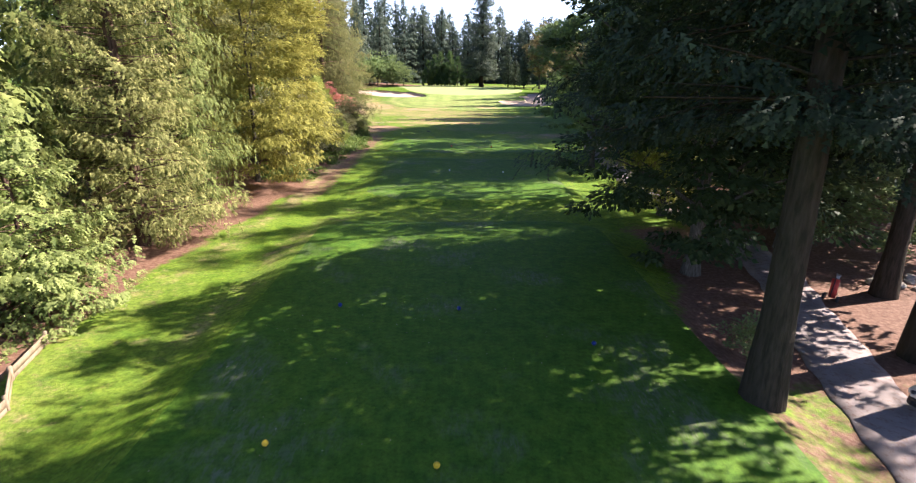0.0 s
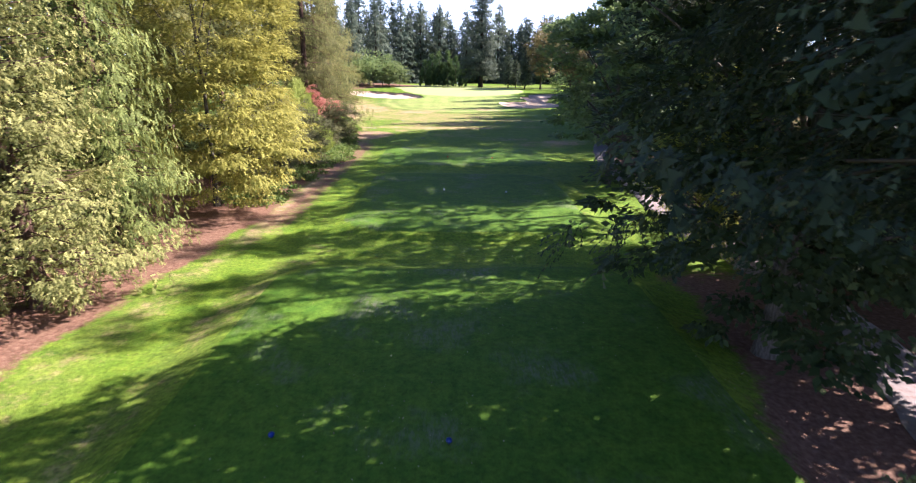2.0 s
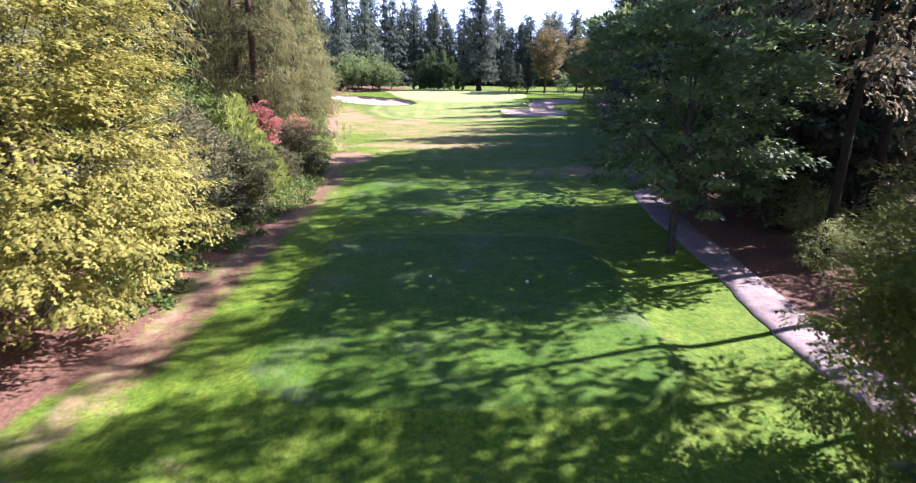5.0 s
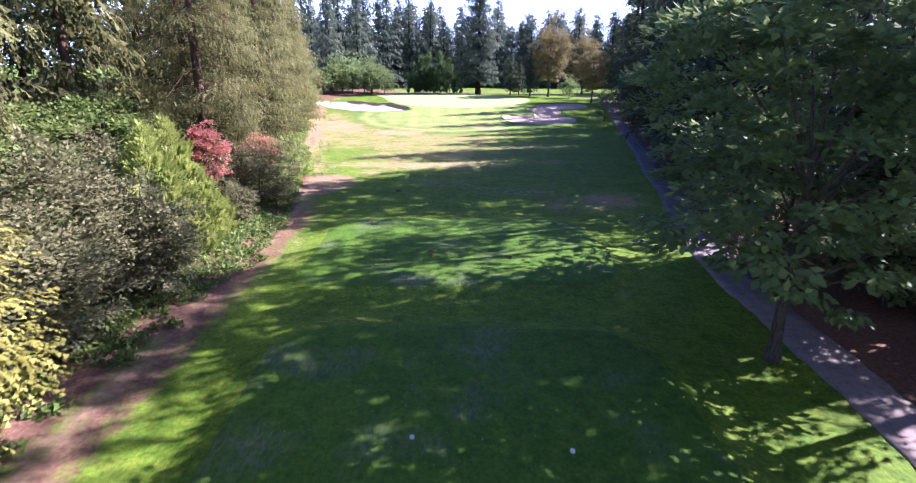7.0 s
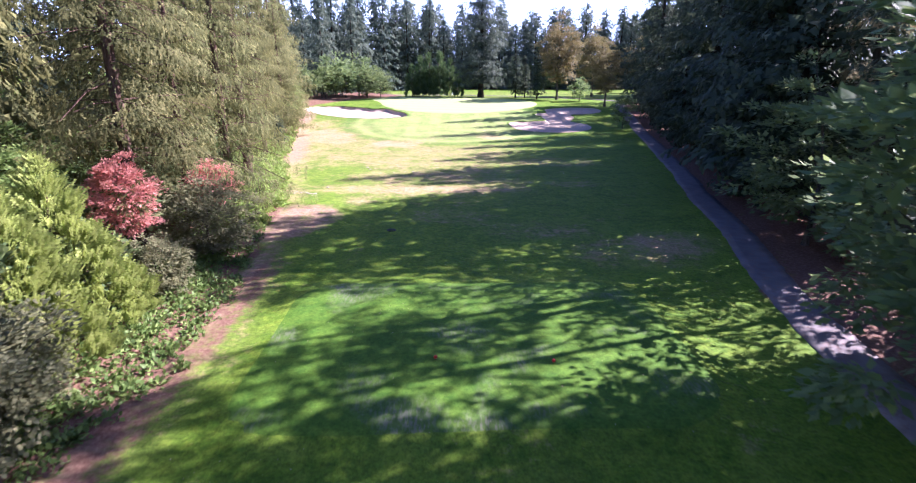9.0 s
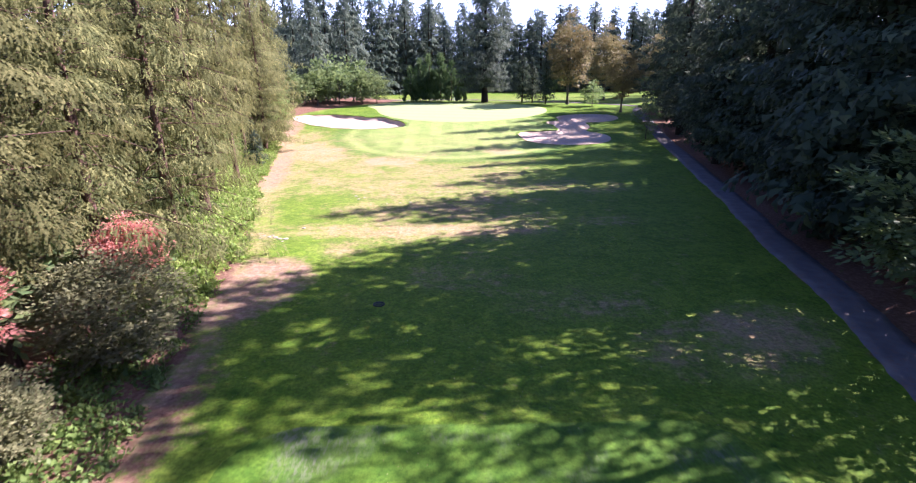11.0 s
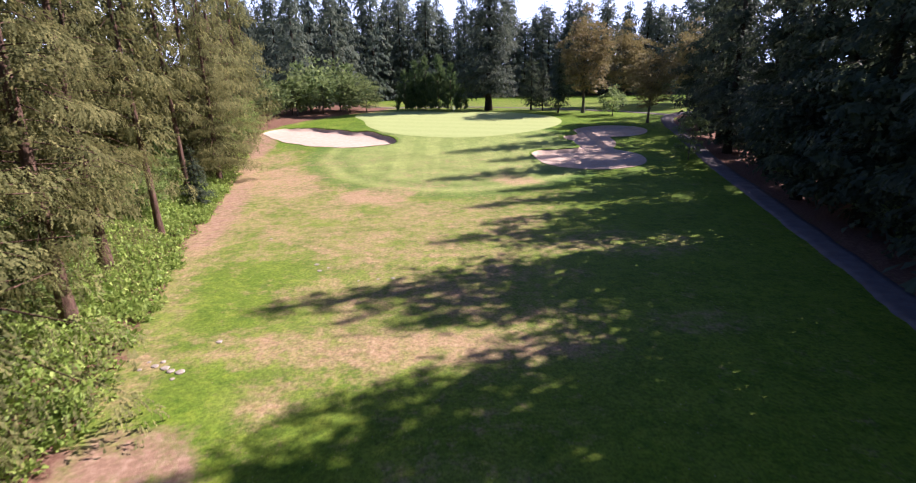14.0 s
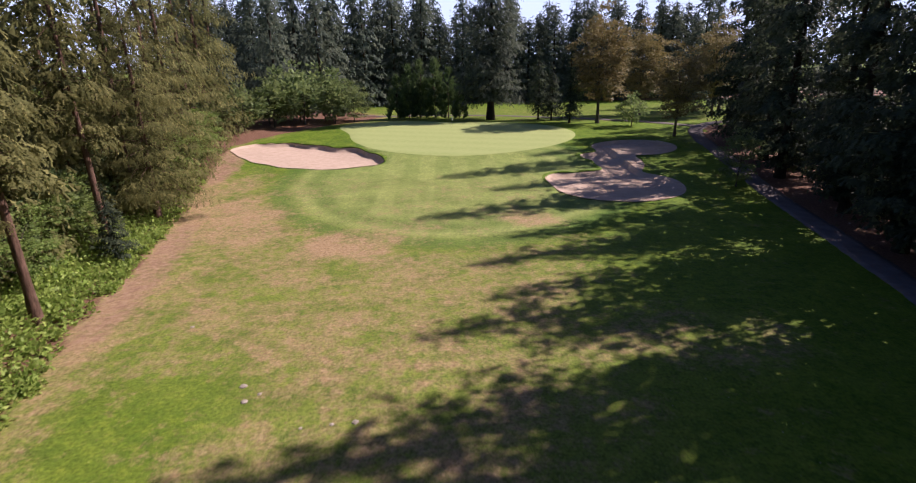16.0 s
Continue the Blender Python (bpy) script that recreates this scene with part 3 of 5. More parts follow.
def cards(base, way, side, length, width, sag=0.12):
    """Kite-shaped leaves or sprays: base point, direction, side direction, sizes. Returns verts and faces."""
    n = len(base)
    length, width = np.broadcast_to(length, n)[:, None], np.broadcast_to(width, n)[:, None]
    way, side = unit(way), unit(side - (side * way).sum(-1, keepdims=True) * way)
    up = np.cross(way, side)
    mid = base + way * length * 0.45
    v = np.stack([base, mid + side * width / 2 - up * width * sag, base + way * length, mid - side * width / 2 - up * width * sag], 1)
    f = np.arange(4 * n).reshape(n, 4)
    return v.reshape(-1, 3), f


def fronds(base, way, normal, length, width, segs=3, curl=0.22):
    """Toothed sprays: a bent midrib with pointed leaflets down both sides, one connected piece each."""
    n = len(base)
    length, width = np.broadcast_to(length, n)[:, None, None], np.broadcast_to(width, n)[:, None, None]
    way = unit(way)
    side = unit(np.cross(normal, way))
    up = np.cross(way, side)
    s = np.linspace(0, 1, segs + 1)[None, :, None]
    rib = base[:, None] + way[:, None] * length * s - up[:, None] * length * curl * s ** 2
    mid = (s[:, :-1] + 0.95 / segs)
    prof = np.sin(math.pi * (0.25 + 0.62 * (mid - 0.95 / segs))) * rng.uniform(0.65, 1.3, (n, segs, 1))
    at = base[:, None] + way[:, None] * length * mid - up[:, None] * (length * curl * mid ** 2 + 0.16 * width * prof)
    left, right = at + side[:, None] * width * 0.5 * prof, at - side[:, None] * width * 0.5 * prof[:, ::-1]
    v = np.concatenate([rib, left, right], 1)
    k = np.arange(segs)
    f = np.concatenate([np.stack([k, k + 1, segs + 1 + k], 1), np.stack([k, 2 * segs + 1 + k, k + 1], 1)])
    f = (np.arange(n) * (3 * segs + 1))[:, None, None] + f[None]
    return v.reshape(-1, 3), f.reshape(-1, 3)


def tube(points, radii, sides=7):
    """A tapered limb along points."""
    p, r = np.asarray(points, float), np.asarray(radii, float)
    t = unit(np.gradient(p, axis=0))
    a = unit(np.cross(t, np.array([0.31, 0.95, 0.05])))
    b2 = np.cross(t, a)
    ang = np.arange(sides) * 2 * math.pi / sides
    ring = a[:, None] * np.cos(ang)[None, :, None] + b2[:, None] * np.sin(ang)[None, :, None]
    v = (p[:, None] + ring * r[:, None, None]).reshape(-1, 3)
    i, j = np.meshgrid(np.arange(len(p) - 1), np.arange(sides), indexing="ij")
    k = (j + 1) % sides
    f = np.stack([i * sides + j, i * sides + k, (i + 1) * sides + k, (i + 1) * sides + j], -1).reshape(-1, 4)
    return v, f


def join(parts):
    vs, fs, o = [], [], 0
    for v, f in parts:
        vs.append(v)
        fs.append(f + o)
        o += len(v)
    return np.concatenate(vs), np.concatenate(fs)


def trunk_line(height, lean=0.0, bend=0.25, n=12):
    t = np.linspace(0, 1, n)
    ph = rng.uniform(0, 6.3, 2)
    return np.stack([bend * np.sin(3 * t + ph[0]) * t + lean * height * t, bend * np.sin(2.6 * t + ph[1]) * t, height * t], 1)


def thing(name, label, category, group=""):
    return tagged(new(name), label, category, group)


def conifer(name, label, height=30.0, radius=4.5, bare=3.0, girth=0.45, boughs=130, sprays=45, spray=0.6, droop=0.5,
            leaf=None, bark=None, shape=0.8, hang=0.3, lean=0.0, twigs=True, slim=0.5, low=0.55, segs=3, spread=0.32, core=1.0, loose=0.38, top=1.12):
    """A conifer: trunk, drooping boughs set round it, each a sagging plate of toothed needle sprays with gaps to the next."""
    ob = thing(name, label, "tree", "conifers")
    line = trunk_line(height, lean)
    th = np.linspace(0, 1, len(line))
    rad = girth * (1 - th) ** 0.8 + 0.03
    rad[0] *= 1.35
    wood = []
    zc = np.sort(bare + (height - bare) * rng.random(boughs) ** top)
    frac = (zc - bare) / (height - bare)
    prof = np.minimum((1 - frac) ** shape, low + frac * 2.2) * radius
    az = np.arange(boughs) * 2.399 + rng.normal(0, 0.45, boughs)
    L = prof * rng.uniform(0.66, 1.16, boughs) * (1 + 0.12 * np.sin(3 * az + 0.6 * zc)) + 0.25
    B, W, N, S, T = [], [], [], [], []
    for z, a, ln in zip(zc, az, L):
        s = np.linspace(0, 1, 7)
        out = np.array([math.cos(a), math.sin(a), 0])
        cross = np.array([-out[1], out[0], 0])
        tx = np.array([np.interp(z, line[:, 2], line[:, 0]), np.interp(z, line[:, 2], line[:, 1]), z])
        rise = ln * (rng.uniform(0.0, 0.36) * s - droop * rng.uniform(0.35, 1.5) * s ** 1.7 + 0.16 * s ** 4)
        pts = tx + out * (ln * s)[:, None] + np.array([0, 0, 1]) * rise[:, None]
        pts[:, :2] += rng.normal(0, 0.05 * ln, 2) * s[:, None] ** 2
        if twigs:
            wood.append(tube(pts[:6:2], np.interp(s[:6:2], [0, 1], [0.01 + 0.008 * ln, 0.005]), 3))
        m = max(4, int(sprays * (ln / radius) ** 1.3))
        u = 0.14 + 0.86 * rng.random(m) ** 0.7
        v = rng.uniform(-1, 1, m)
        half = spread * ln * np.minimum(1.15 * (1.12 - u) ** 0.6, 0.25 + 1.6 * u)
        step = np.round(u * 7) / 7
        u = 0.45 * u + 0.55 * np.maximum(step, 0.14)
        base = np.stack([np.interp(u, s, pts[:, k]) for k in range(3)], 1) + cross * (v * half)[:, None]
        drop = rng.random(m) ** 1.6
        base[:, 2] += -0.28 * np.abs(v) * half - hang * drop
        way = out * rng.uniform(0.35, 1.0, m)[:, None] + cross * (np.sign(v) * np.abs(v) ** 0.6 * rng.uniform(0.5, 1.1, m))[:, None] + rng.normal(0, 0.8 * loose, (m, 3))
        way[:, 2] -= hang * 1.6 * (0.3 + drop) + 0.1
        nrm = np.array([0, 0, 1.0]) + out * (0.35 + hang) + rng.normal(0, loose, (m, 3))
        B.append(base), W.append(way), N.append(nrm)
        S.append(spray * min(1.0, 0.35 + ln / 2.5) * rng.uniform(0.6, 1.35, m))
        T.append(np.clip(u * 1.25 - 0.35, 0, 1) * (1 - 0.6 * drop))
    B, W, N, S, T = (np.concatenate(k) for k in (B, W, N, S, T))
    v, f = fronds(B, W, N, S, S * slim * rng.uniform(0.75, 1.25, len(S)), segs)
    tip = np.repeat(T, 3 * segs + 1)
    # dense older growth close to the trunk
    m = int(core * boughs * 3)
    k = rng.integers(0, boughs, m)
    out = np.stack([np.cos(az[k]), np.sin(az[k]), np.zeros(m)], 1)
    base = np.stack([np.interp(zc[k], line[:, 2], line[:, 0]), np.interp(zc[k], line[:, 2], line[:, 1]), zc[k]], 1) + out * (L[k] * rng.uniform(0.0, 0.35, m))[:, None]
    size = np.minimum(L[k] * 0.3, min(1.4 * spray, 0.75)) + 0.1
    old = fronds(base, out + rng.normal(0, 0.35, (m, 3)) - np.array([0, 0, 0.35 + hang * 0.5]), np.array([0, 0, 1.0]) + out * 0.6 + rng.normal(0, 0.4, (m, 3)), size, size * 0.7, 3)
    v, f = join([(v, f), old])
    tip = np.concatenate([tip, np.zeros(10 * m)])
    mesh_object("trunk", *tube(line, rad, 10), bark or fir_bark, parent=ob)
    if wood:
        tagged(mesh_object("branchwork", *join(wood), bark or fir_bark, parent=ob), kind="stuff")
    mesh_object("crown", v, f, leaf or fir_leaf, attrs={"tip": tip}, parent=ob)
    return ob


def broadleaf(name, label, height=14.0, radius=5.0, bare=2.5, girth=0.25, limbs=9, clumps=140, leaves=110, size=0.22,
              leaf=None, bark=None, flat=0.55, clump=1.0, hollow=0.45, category="tree", cone=0.0, box=0.0, segs=0, group="broadleaf trees"):
    """A broad-leaved tree or shrub: trunk, forking limbs, and a crown of leafy clumps with gaps between; segs makes the leaves toothed sprays."""
    ob = thing(name, label, category, group)
    line = trunk_line(height * 0.7, 0.0, 0.3)
    wood = [tube(line, girth * (1 - 0.85 * np.linspace(0, 1, len(line))) * np.where(np.arange(len(line)) == 0, 1.4, 1), 9)]
    cz = (height + bare) / 2
    hz = (height - bare) / 2
    d = unit(rng.normal(0, 1, (clumps, 3)))
    r = (hollow + (1 - hollow) * rng.random(clumps) ** 0.6) * (1 + 0.16 * np.sin(d[:, 0] * 5 + 1) * np.cos(d[:, 1] * 4) + 0.1 * np.sin(7 * d[:, 2]))
    c = d * r[:, None]
    taper = (1 - cone * (c[:, 2:3] * 0.5 + 0.5)) * (1 + box * np.clip(d[:, 2:3], -0.85, 0.6) ** 2)
    c = np.concatenate([c[:, :2] * radius * taper, c[:, 2:] * hz + cz], 1)
    c[:, 2] = np.maximum(c[:, 2], bare * 0.6 + 0.3)
    for k in rng.choice(clumps, min(limbs, clumps), replace=False):
        z0 = min(max(bare * 0.7, c[k, 2] * 0.55), height * 0.62)
        p0 = np.array([np.interp(z0, line[:, 2], line[:, 0]), np.interp(z0, line[:, 2], line[:, 1]), z0])
        s = np.linspace(0, 1, 6)[:, None]
        pts = p0 + (c[k] - p0) * s + np.array([0, 0, 1]) * (0.18 * np.linalg.norm(c[k] - p0) * s * (1 - s)) + rng.normal(0, 0.06, (6, 3)) * s
        wood.append(tube(pts, np.linspace(girth * 0.35, 0.015, 6), 5))
    n = clumps * leaves
    ci = np.repeat(np.arange(clumps), leaves)
    ball = unit(rng.normal(0, 1, (n, 3)))
    ball[:, 2] = np.where(ball[:, 2] < -0.3, -ball[:, 2], ball[:, 2])
    q = ball * (rng.random(n) ** 0.4)[:, None] * clump * np.repeat(rng.uniform(0.6, 1.3, clumps), leaves)[:, None]
    q[:, 2] *= flat
    base = c[ci] + q
    outw = unit(c - np.array([0, 0, cz - 0.3 * hz]))[ci]
    way = q / clump + outw * 0.5 + rng.normal(0, 0.3, (n, 3)) + np.array([0, 0, -0.3])
    nrm = np.array([0, 0, 0.8]) + outw * 0.5 + ball * 0.55 + rng.normal(0, 0.3, (n, 3))
    size = size * rng.uniform(0.7, 1.3, n)
    if segs:
        v, f = fronds(base, way, nrm, size, size * 0.62 * rng.uniform(0.75, 1.25, n), segs)
    else:
        v, f = cards(base, way, np.cross(nrm, way), size, size * 0.66 * rng.uniform(0.7, 1.2, n))
    # tip tone grows with height, so each clump is painted lighter on top
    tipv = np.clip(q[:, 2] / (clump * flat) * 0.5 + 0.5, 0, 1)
    mesh_object("trunk", *wood[0], bark or grey_bark, parent=ob)
    for limb in wood[1:]:
        mesh_object("limb", *limb, bark or grey_bark, parent=ob)
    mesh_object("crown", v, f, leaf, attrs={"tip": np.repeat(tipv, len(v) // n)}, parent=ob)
    return ob


def thuja(label, height, radius, fans, sprays, size, leaf):
    """A cone-shaped thuja: flat fans of scaly sprays standing on edge all over a lobed cone."""
    ob = thing("thuja", label, "tree", "conifers")
    mesh_object("trunk", *tube(trunk_line(height * 0.8), np.linspace(0.12, 0.03, 12), 7), red_bark, parent=ob)
    h = 1 - np.sqrt(rng.random(fans) * 0.985 + 0.015)
    h = np.concatenate([h, np.linspace(0.86, 0.985, 14)])
    n = len(h)
    a = np.arange(n) * 2.399 + rng.normal(0, 0.3, n)
    r = radius * (1 - h) ** 0.9 * rng.uniform(0.72, 1.0, n) * (1 + 0.1 * np.sin(3 * a + 5 * h))
    out = np.stack([np.cos(a), np.sin(a), np.zeros(n)], 1)
    c = out * r[:, None] + np.stack([np.zeros(n), np.zeros(n), h * height * 0.97 + 0.15], 1)
    k = np.repeat(np.arange(n), sprays)
    m = len(k)
    u = rng.random(m)
    turn = rng.normal(0, 0.5, m)
    way = out[k] * (0.55 + 0.35 * np.sin(turn))[:, None] + np.stack([rng.normal(0, 0.16, m), rng.normal(0, 0.16, m), 0.75 + 0.3 * np.cos(turn)], 1)
    base = c[k] + way * (u * size * 1.3)[:, None] - out[k] * (rng.random(m) * size * 0.9)[:, None] + rng.normal(0, 0.07, (m, 3))
    side = np.stack([-out[k][:, 1], out[k][:, 0], np.zeros(m)], 1) + rng.normal(0, 0.35, (m, 3))
    ln = size * rng.uniform(0.6, 1.2, m) * np.minimum(1, 0.45 + 1.2 * (1 - h[k]))
    v, f = fronds(base, way, side, ln, ln * 0.5, 3, 0.12)
    mesh_object("crown", v, f, leaf, attrs={"tip": np.repeat(u, 10)}, parent=ob)
    return ob


def stand(ob, x, y, turn=0.0, size=1.0, sink=0.05, wide=1.0):
    ob.matrix_basis = pose(x, y, float(land(x, y)) - sink, 0, 0, turn) @ Matrix.Diagonal((size * wide, size * wide, size, 1))
    return ob


def more(ob, x, y, turn=0.0, size=1.0, wide=1.0, label=""):
    k = copy_thing(ob, Matrix())
    stand(k, x, y, turn, size, 0.05, wide)
    return tagged(k, label)


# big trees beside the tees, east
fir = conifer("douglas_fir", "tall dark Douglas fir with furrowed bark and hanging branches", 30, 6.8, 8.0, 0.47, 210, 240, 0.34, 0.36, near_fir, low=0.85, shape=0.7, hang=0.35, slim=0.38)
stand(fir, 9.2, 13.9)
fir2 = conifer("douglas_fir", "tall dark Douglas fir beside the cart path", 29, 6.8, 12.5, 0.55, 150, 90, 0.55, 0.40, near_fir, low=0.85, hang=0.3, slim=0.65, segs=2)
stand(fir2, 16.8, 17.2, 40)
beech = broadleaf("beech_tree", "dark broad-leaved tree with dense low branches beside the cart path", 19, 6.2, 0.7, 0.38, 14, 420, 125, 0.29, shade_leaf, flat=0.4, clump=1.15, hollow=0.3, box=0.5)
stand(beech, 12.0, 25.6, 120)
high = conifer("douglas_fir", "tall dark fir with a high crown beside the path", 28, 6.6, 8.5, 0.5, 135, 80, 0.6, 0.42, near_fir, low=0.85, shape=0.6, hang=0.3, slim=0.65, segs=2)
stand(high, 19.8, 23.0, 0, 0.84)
for x, y, sz in ((20.4, 31.0, 0.84), (25.5, 34.5, 0.84), (30.0, 33.0, 0.8)):
    more(high, x, y, 100 * x, sz)

thin = conifer("fir", "thin-crowned fir with gaps between its branches", 32, 4.8, 10.5, 0.27, 72, 62, 0.58, 0.42, warm_leaf, low=0.6, shape=0.36, hang=0.5, segs=2, core=0.3)
stand(thin, 22.6, 38.0, 0, 0.95)
for x, y, sz in ((27.4, 58.0, 1.0), (22.6, 54.5, 0.95), (25.6, 68.5, 1.15), (24.5, 62.5, 1.05), (31.5, 90.0, 1.1)):
    more(thin, x, y, 70 * x, sz)
# firs added along the sun's rays to cast shade and dapples on the tees
shade_fir = conifer("fir", "added tall fir with few low branches and a dense shade-casting crown high up", 37, 4.8, 12.0, 0.22, 82, 44, 0.75, 0.42, low=0.6, shape=0.4, hang=0.3, segs=2, slim=0.55, top=0.4, core=0.3)
stand(shade_fir, 30.5, 78.0, 0, 1.15)
sparse = conifer("fir", "sparse fir with wide gaps between its branches", 34, 5.2, 9.0, 0.4, 46, 55, 0.7, 0.42, low=0.7, shape=0.45, hang=0.3, core=0.3)
stand(sparse, 28.4, 82.6)
more(sparse, 33.0, 83.0, 200, 1.05)
more(shade_fir, 28.5, 72.3, 120, 1.08)
more(shade_fir, 26.0, 43.0, 40, 0.86)
more(shade_fir, 24.8, 45.4, 150, 0.74)
more(shade_fir, 24.0, 49.0, 260, 0.88)
brush = conifer("fir", "mid-height brownish fir with drooping branches behind the cart path", 14, 3.8, 1.5, 0.2, 70, 80, 0.42, 0.5, warm_leaf, hang=0.6, low=0.7, shape=0.5, segs=2, core=0.6)
stand(brush, 27.0, 46.5)
for x, y, sz in ((31.0, 59.5, 1.0), (29.0, 64.5, 0.9), (30.0, 41.5, 0.95), (34.0, 47.0, 1.1), (34.5, 54.0, 1.1)):
    more(brush, x, y, 60 * y, sz)
yewe = broadleaf("evergreen_tree", "broad dark evergreen with yellow-green tips standing at the tee", 12.4, 4.9, 0.2, 0.25, 9, 430, 58, 0.23, yew_dark, flat=0.6, clump=0.75, box=0.5, cone=0.85, hollow=0.4, segs=2)
stand(yewe, 14.7, 37.2)
maple = broadleaf("maple_tree", "dark green maple on a slim trunk beside the path", 17.0, 6.0, 2.8, 0.27, 14, 200, 90, 0.38, maple_leaf, flat=0.45, clump=1.05, hollow=0.5, box=0.6)
stand(maple, 14.6, 57.0)


under = broadleaf("understorey_tree", "dark green broad-leaved understorey tree at the woods' edge", 10.5, 4.2, 0.6, 0.15, 7, 95, 62, 0.32, maple_leaf, flat=0.5, clump=1.05, hollow=0.35, box=0.4)
stand(under, 20.8, 67.2, 0, 1.12, 0.05, 1.15)
more(under, 26.0, 85.5, 130, 1.2, 1.15)
more(under, 18.8, 30.0, 60, 1.0, 1.0)
more(under, 20.6, 33.0, 160, 0.9, 1.0)
for x, y, sz in ((27.0, 36.0, 0.75), (31.5, 40.0, 0.9), (24.5, 28.5, 0.6), (35.5, 36.5, 0.9), (36.0, 46.0, 1.0)):
    more(under, x, y, 50 * y, sz, 1.2)
fresh = broadleaf("understorey_tree", "sunlit green broad-leaved understorey tree among the spruces", 10.5, 4.2, 2.2, 0.15, 7, 95, 62, 0.29, bright_leaf, flat=0.45, clump=1.1, hollow=0.35, box=0.4)
stand(fresh, -24.0, 76.5, 0, 0.95, 0.05, 1.1)
for x, y, sz in ((-25.0, 69.0, 0.95), (-25.0, 79.5, 0.9), (-26.0, 88.0, 0.8), (-22.0, 62.5, 0.8), (-28.5, 129.0, 0.62), (-28.0, 118.0, 0.7), (-24.0, 109.0, 0.6), (-32.5, 139.0, 0.6), (-23.0, 97.5, 0.5), (-30.5, 137.0, 0.5)):
    more(fresh, x, y, 33 * y, sz, 1.1)
for x, y, sz in ((-31.6, 156.5, 0.75), (-33.4, 165.0, 0.8), (-35.0, 173.0, 0.75), (-33.5, 203.0, 0.8), (-29.0, 209.0, 0.7)):
    more(fresh, x, y, 47 * y, sz, 1.15, "leafy green shrub spilling down at the woods' edge")

# west side of the tees
young = conifer("young_cedar", "young fresh green cedar with drooping sprays", 8.8, 3.5, 0.5, 0.16, 140, 105, 0.29, 0.22, yew_leaf, red_bark, shape=0.65, hang=0.28, low=0.9, slim=0.6)
stand(young, -16.2, 19.8)
gold = conifer("golden_cedar", "golden green cedar, foliage down to the grass", 25, 4.2, 0.3, 0.35, 400, 105, 0.21, 0.15, cedar_gold, red_bark, shape=0.5, hang=0.5, low=0.95, slim=0.62, spread=0.2, loose=0.6)
stand(gold, -17.0, 29.0)
green_c = conifer("cedar", "green cedar with lacy drooping sprays", 26, 4.0, 0.4, 0.35, 330, 100, 0.28, 0.5, cedar_green, red_bark, shape=0.5, hang=0.9, low=0.95, slim=0.45, spread=0.24)
stand(green_c, -17.5, 35.9, 0, 1.0, 0.05, 0.92)
horn = broadleaf("hornbeam", "yellow-green broad-leaved tree in layered sprays", 21.5, 6.2, 0.3, 0.2, 12, 1000, 58, 0.29, yellow_leaf, flat=0.36, clump=1.1, hollow=0.55, box=1.0, cone=0.12, segs=2)
stand(horn, -16.7, 46.4)
more(young, -19.5, 15.5, 70, 1.15)
back_c = conifer("cedar", "cedar standing behind the first row of trees", 25, 4.4, 0.6, 0.35, 130, 26, 0.95, 0.4, cedar_green, red_bark, twigs=False, shape=0.5, hang=0.5, low=0.95)
stand(back_c, -22.0, 24.0, 90)
for x, y, turn_by in ((-22.5, 34.0, 160), (-23.0, 43.0, 60), (-22.5, 16.0, 30), (-28, 29, 0), (-28, 40, 20)):
    more(back_c, x, y, turn_by)

# shrubs and small trees further along the west edge
rhodo = broadleaf("rhododendron", "large grey-green rhododendron shrub", 8.2, 3.4, 0.2, 0.15, 8, 210, 44, 0.25, grey_leaf, flat=0.7, clump=0.8, category="shrub", group="shrubs")
stand(rhodo, -17.6, 60.8)
more(rhodo, -15.8, 58.0, 190, 0.7, 1.15, "dark rhododendron shrub at the grass edge")
more(rhodo, -17.0, 55.0, 70, 0.85, 1.1, "tall dark rhododendron behind the grass edge")
more(rhodo, -15.2, 66.0, 40, 0.48, 1.2, "low grey-green rhododendron in front of the thujas")
more(rhodo, -14.8, 63.6, 100, 0.75, 1.15, "grey-green rhododendron shrub with leathery leaves")
more(rhodo, -15.6, 84.0, 220, 0.62, 1.45, "dark rounded shrub spilling over the woods' edge")
more(rhodo, -20.5, 69.0, 20, 0.9, 1.0, "tall grey-green rhododendron in the woods")
more(rhodo, -15.4, 76.6, 300, 0.42, 1.3, "low dark shrub beside the thuja")
cone = thuja("bright lime green cone-shaped thuja", 8.0, 3.5, 300, 34, 0.42, lime_leaf)
stand(cone, -17.4, 72.6)
more(cone, -16.7, 68.6, 80, 0.98)
lowy = broadleaf("shrub", "sunlit yellow-green shrub beside the cart path", 4.0, 1.9, 0.1, 0.06, 5, 80, 24, 0.24, yew_leaf, flat=0.7, clump=0.6, category="shrub", segs=2, group="shrubs")
stand(lowy, 23.2, 56.4, 140)
for x, y, sz in ((25.4, 61.6, 1.0), (21.8, 53.0, 0.8), (24.6, 51.5, 1.1), (22.0, 47.5, 0.9)):
    more(lowy, x, y, 40 * y, sz)
redt = broadleaf("red_leaved_tree", "small tree with red autumn leaves", 7.0, 1.6, 2.8, 0.07, 6, 80, 110, 0.16, red_leaf, clump=0.65)
stand(redt, -17.6, 78.6)
more(redt, -17.2, 89.2, 100, 0.75, 1.5, "low dark red shrub in the woods")

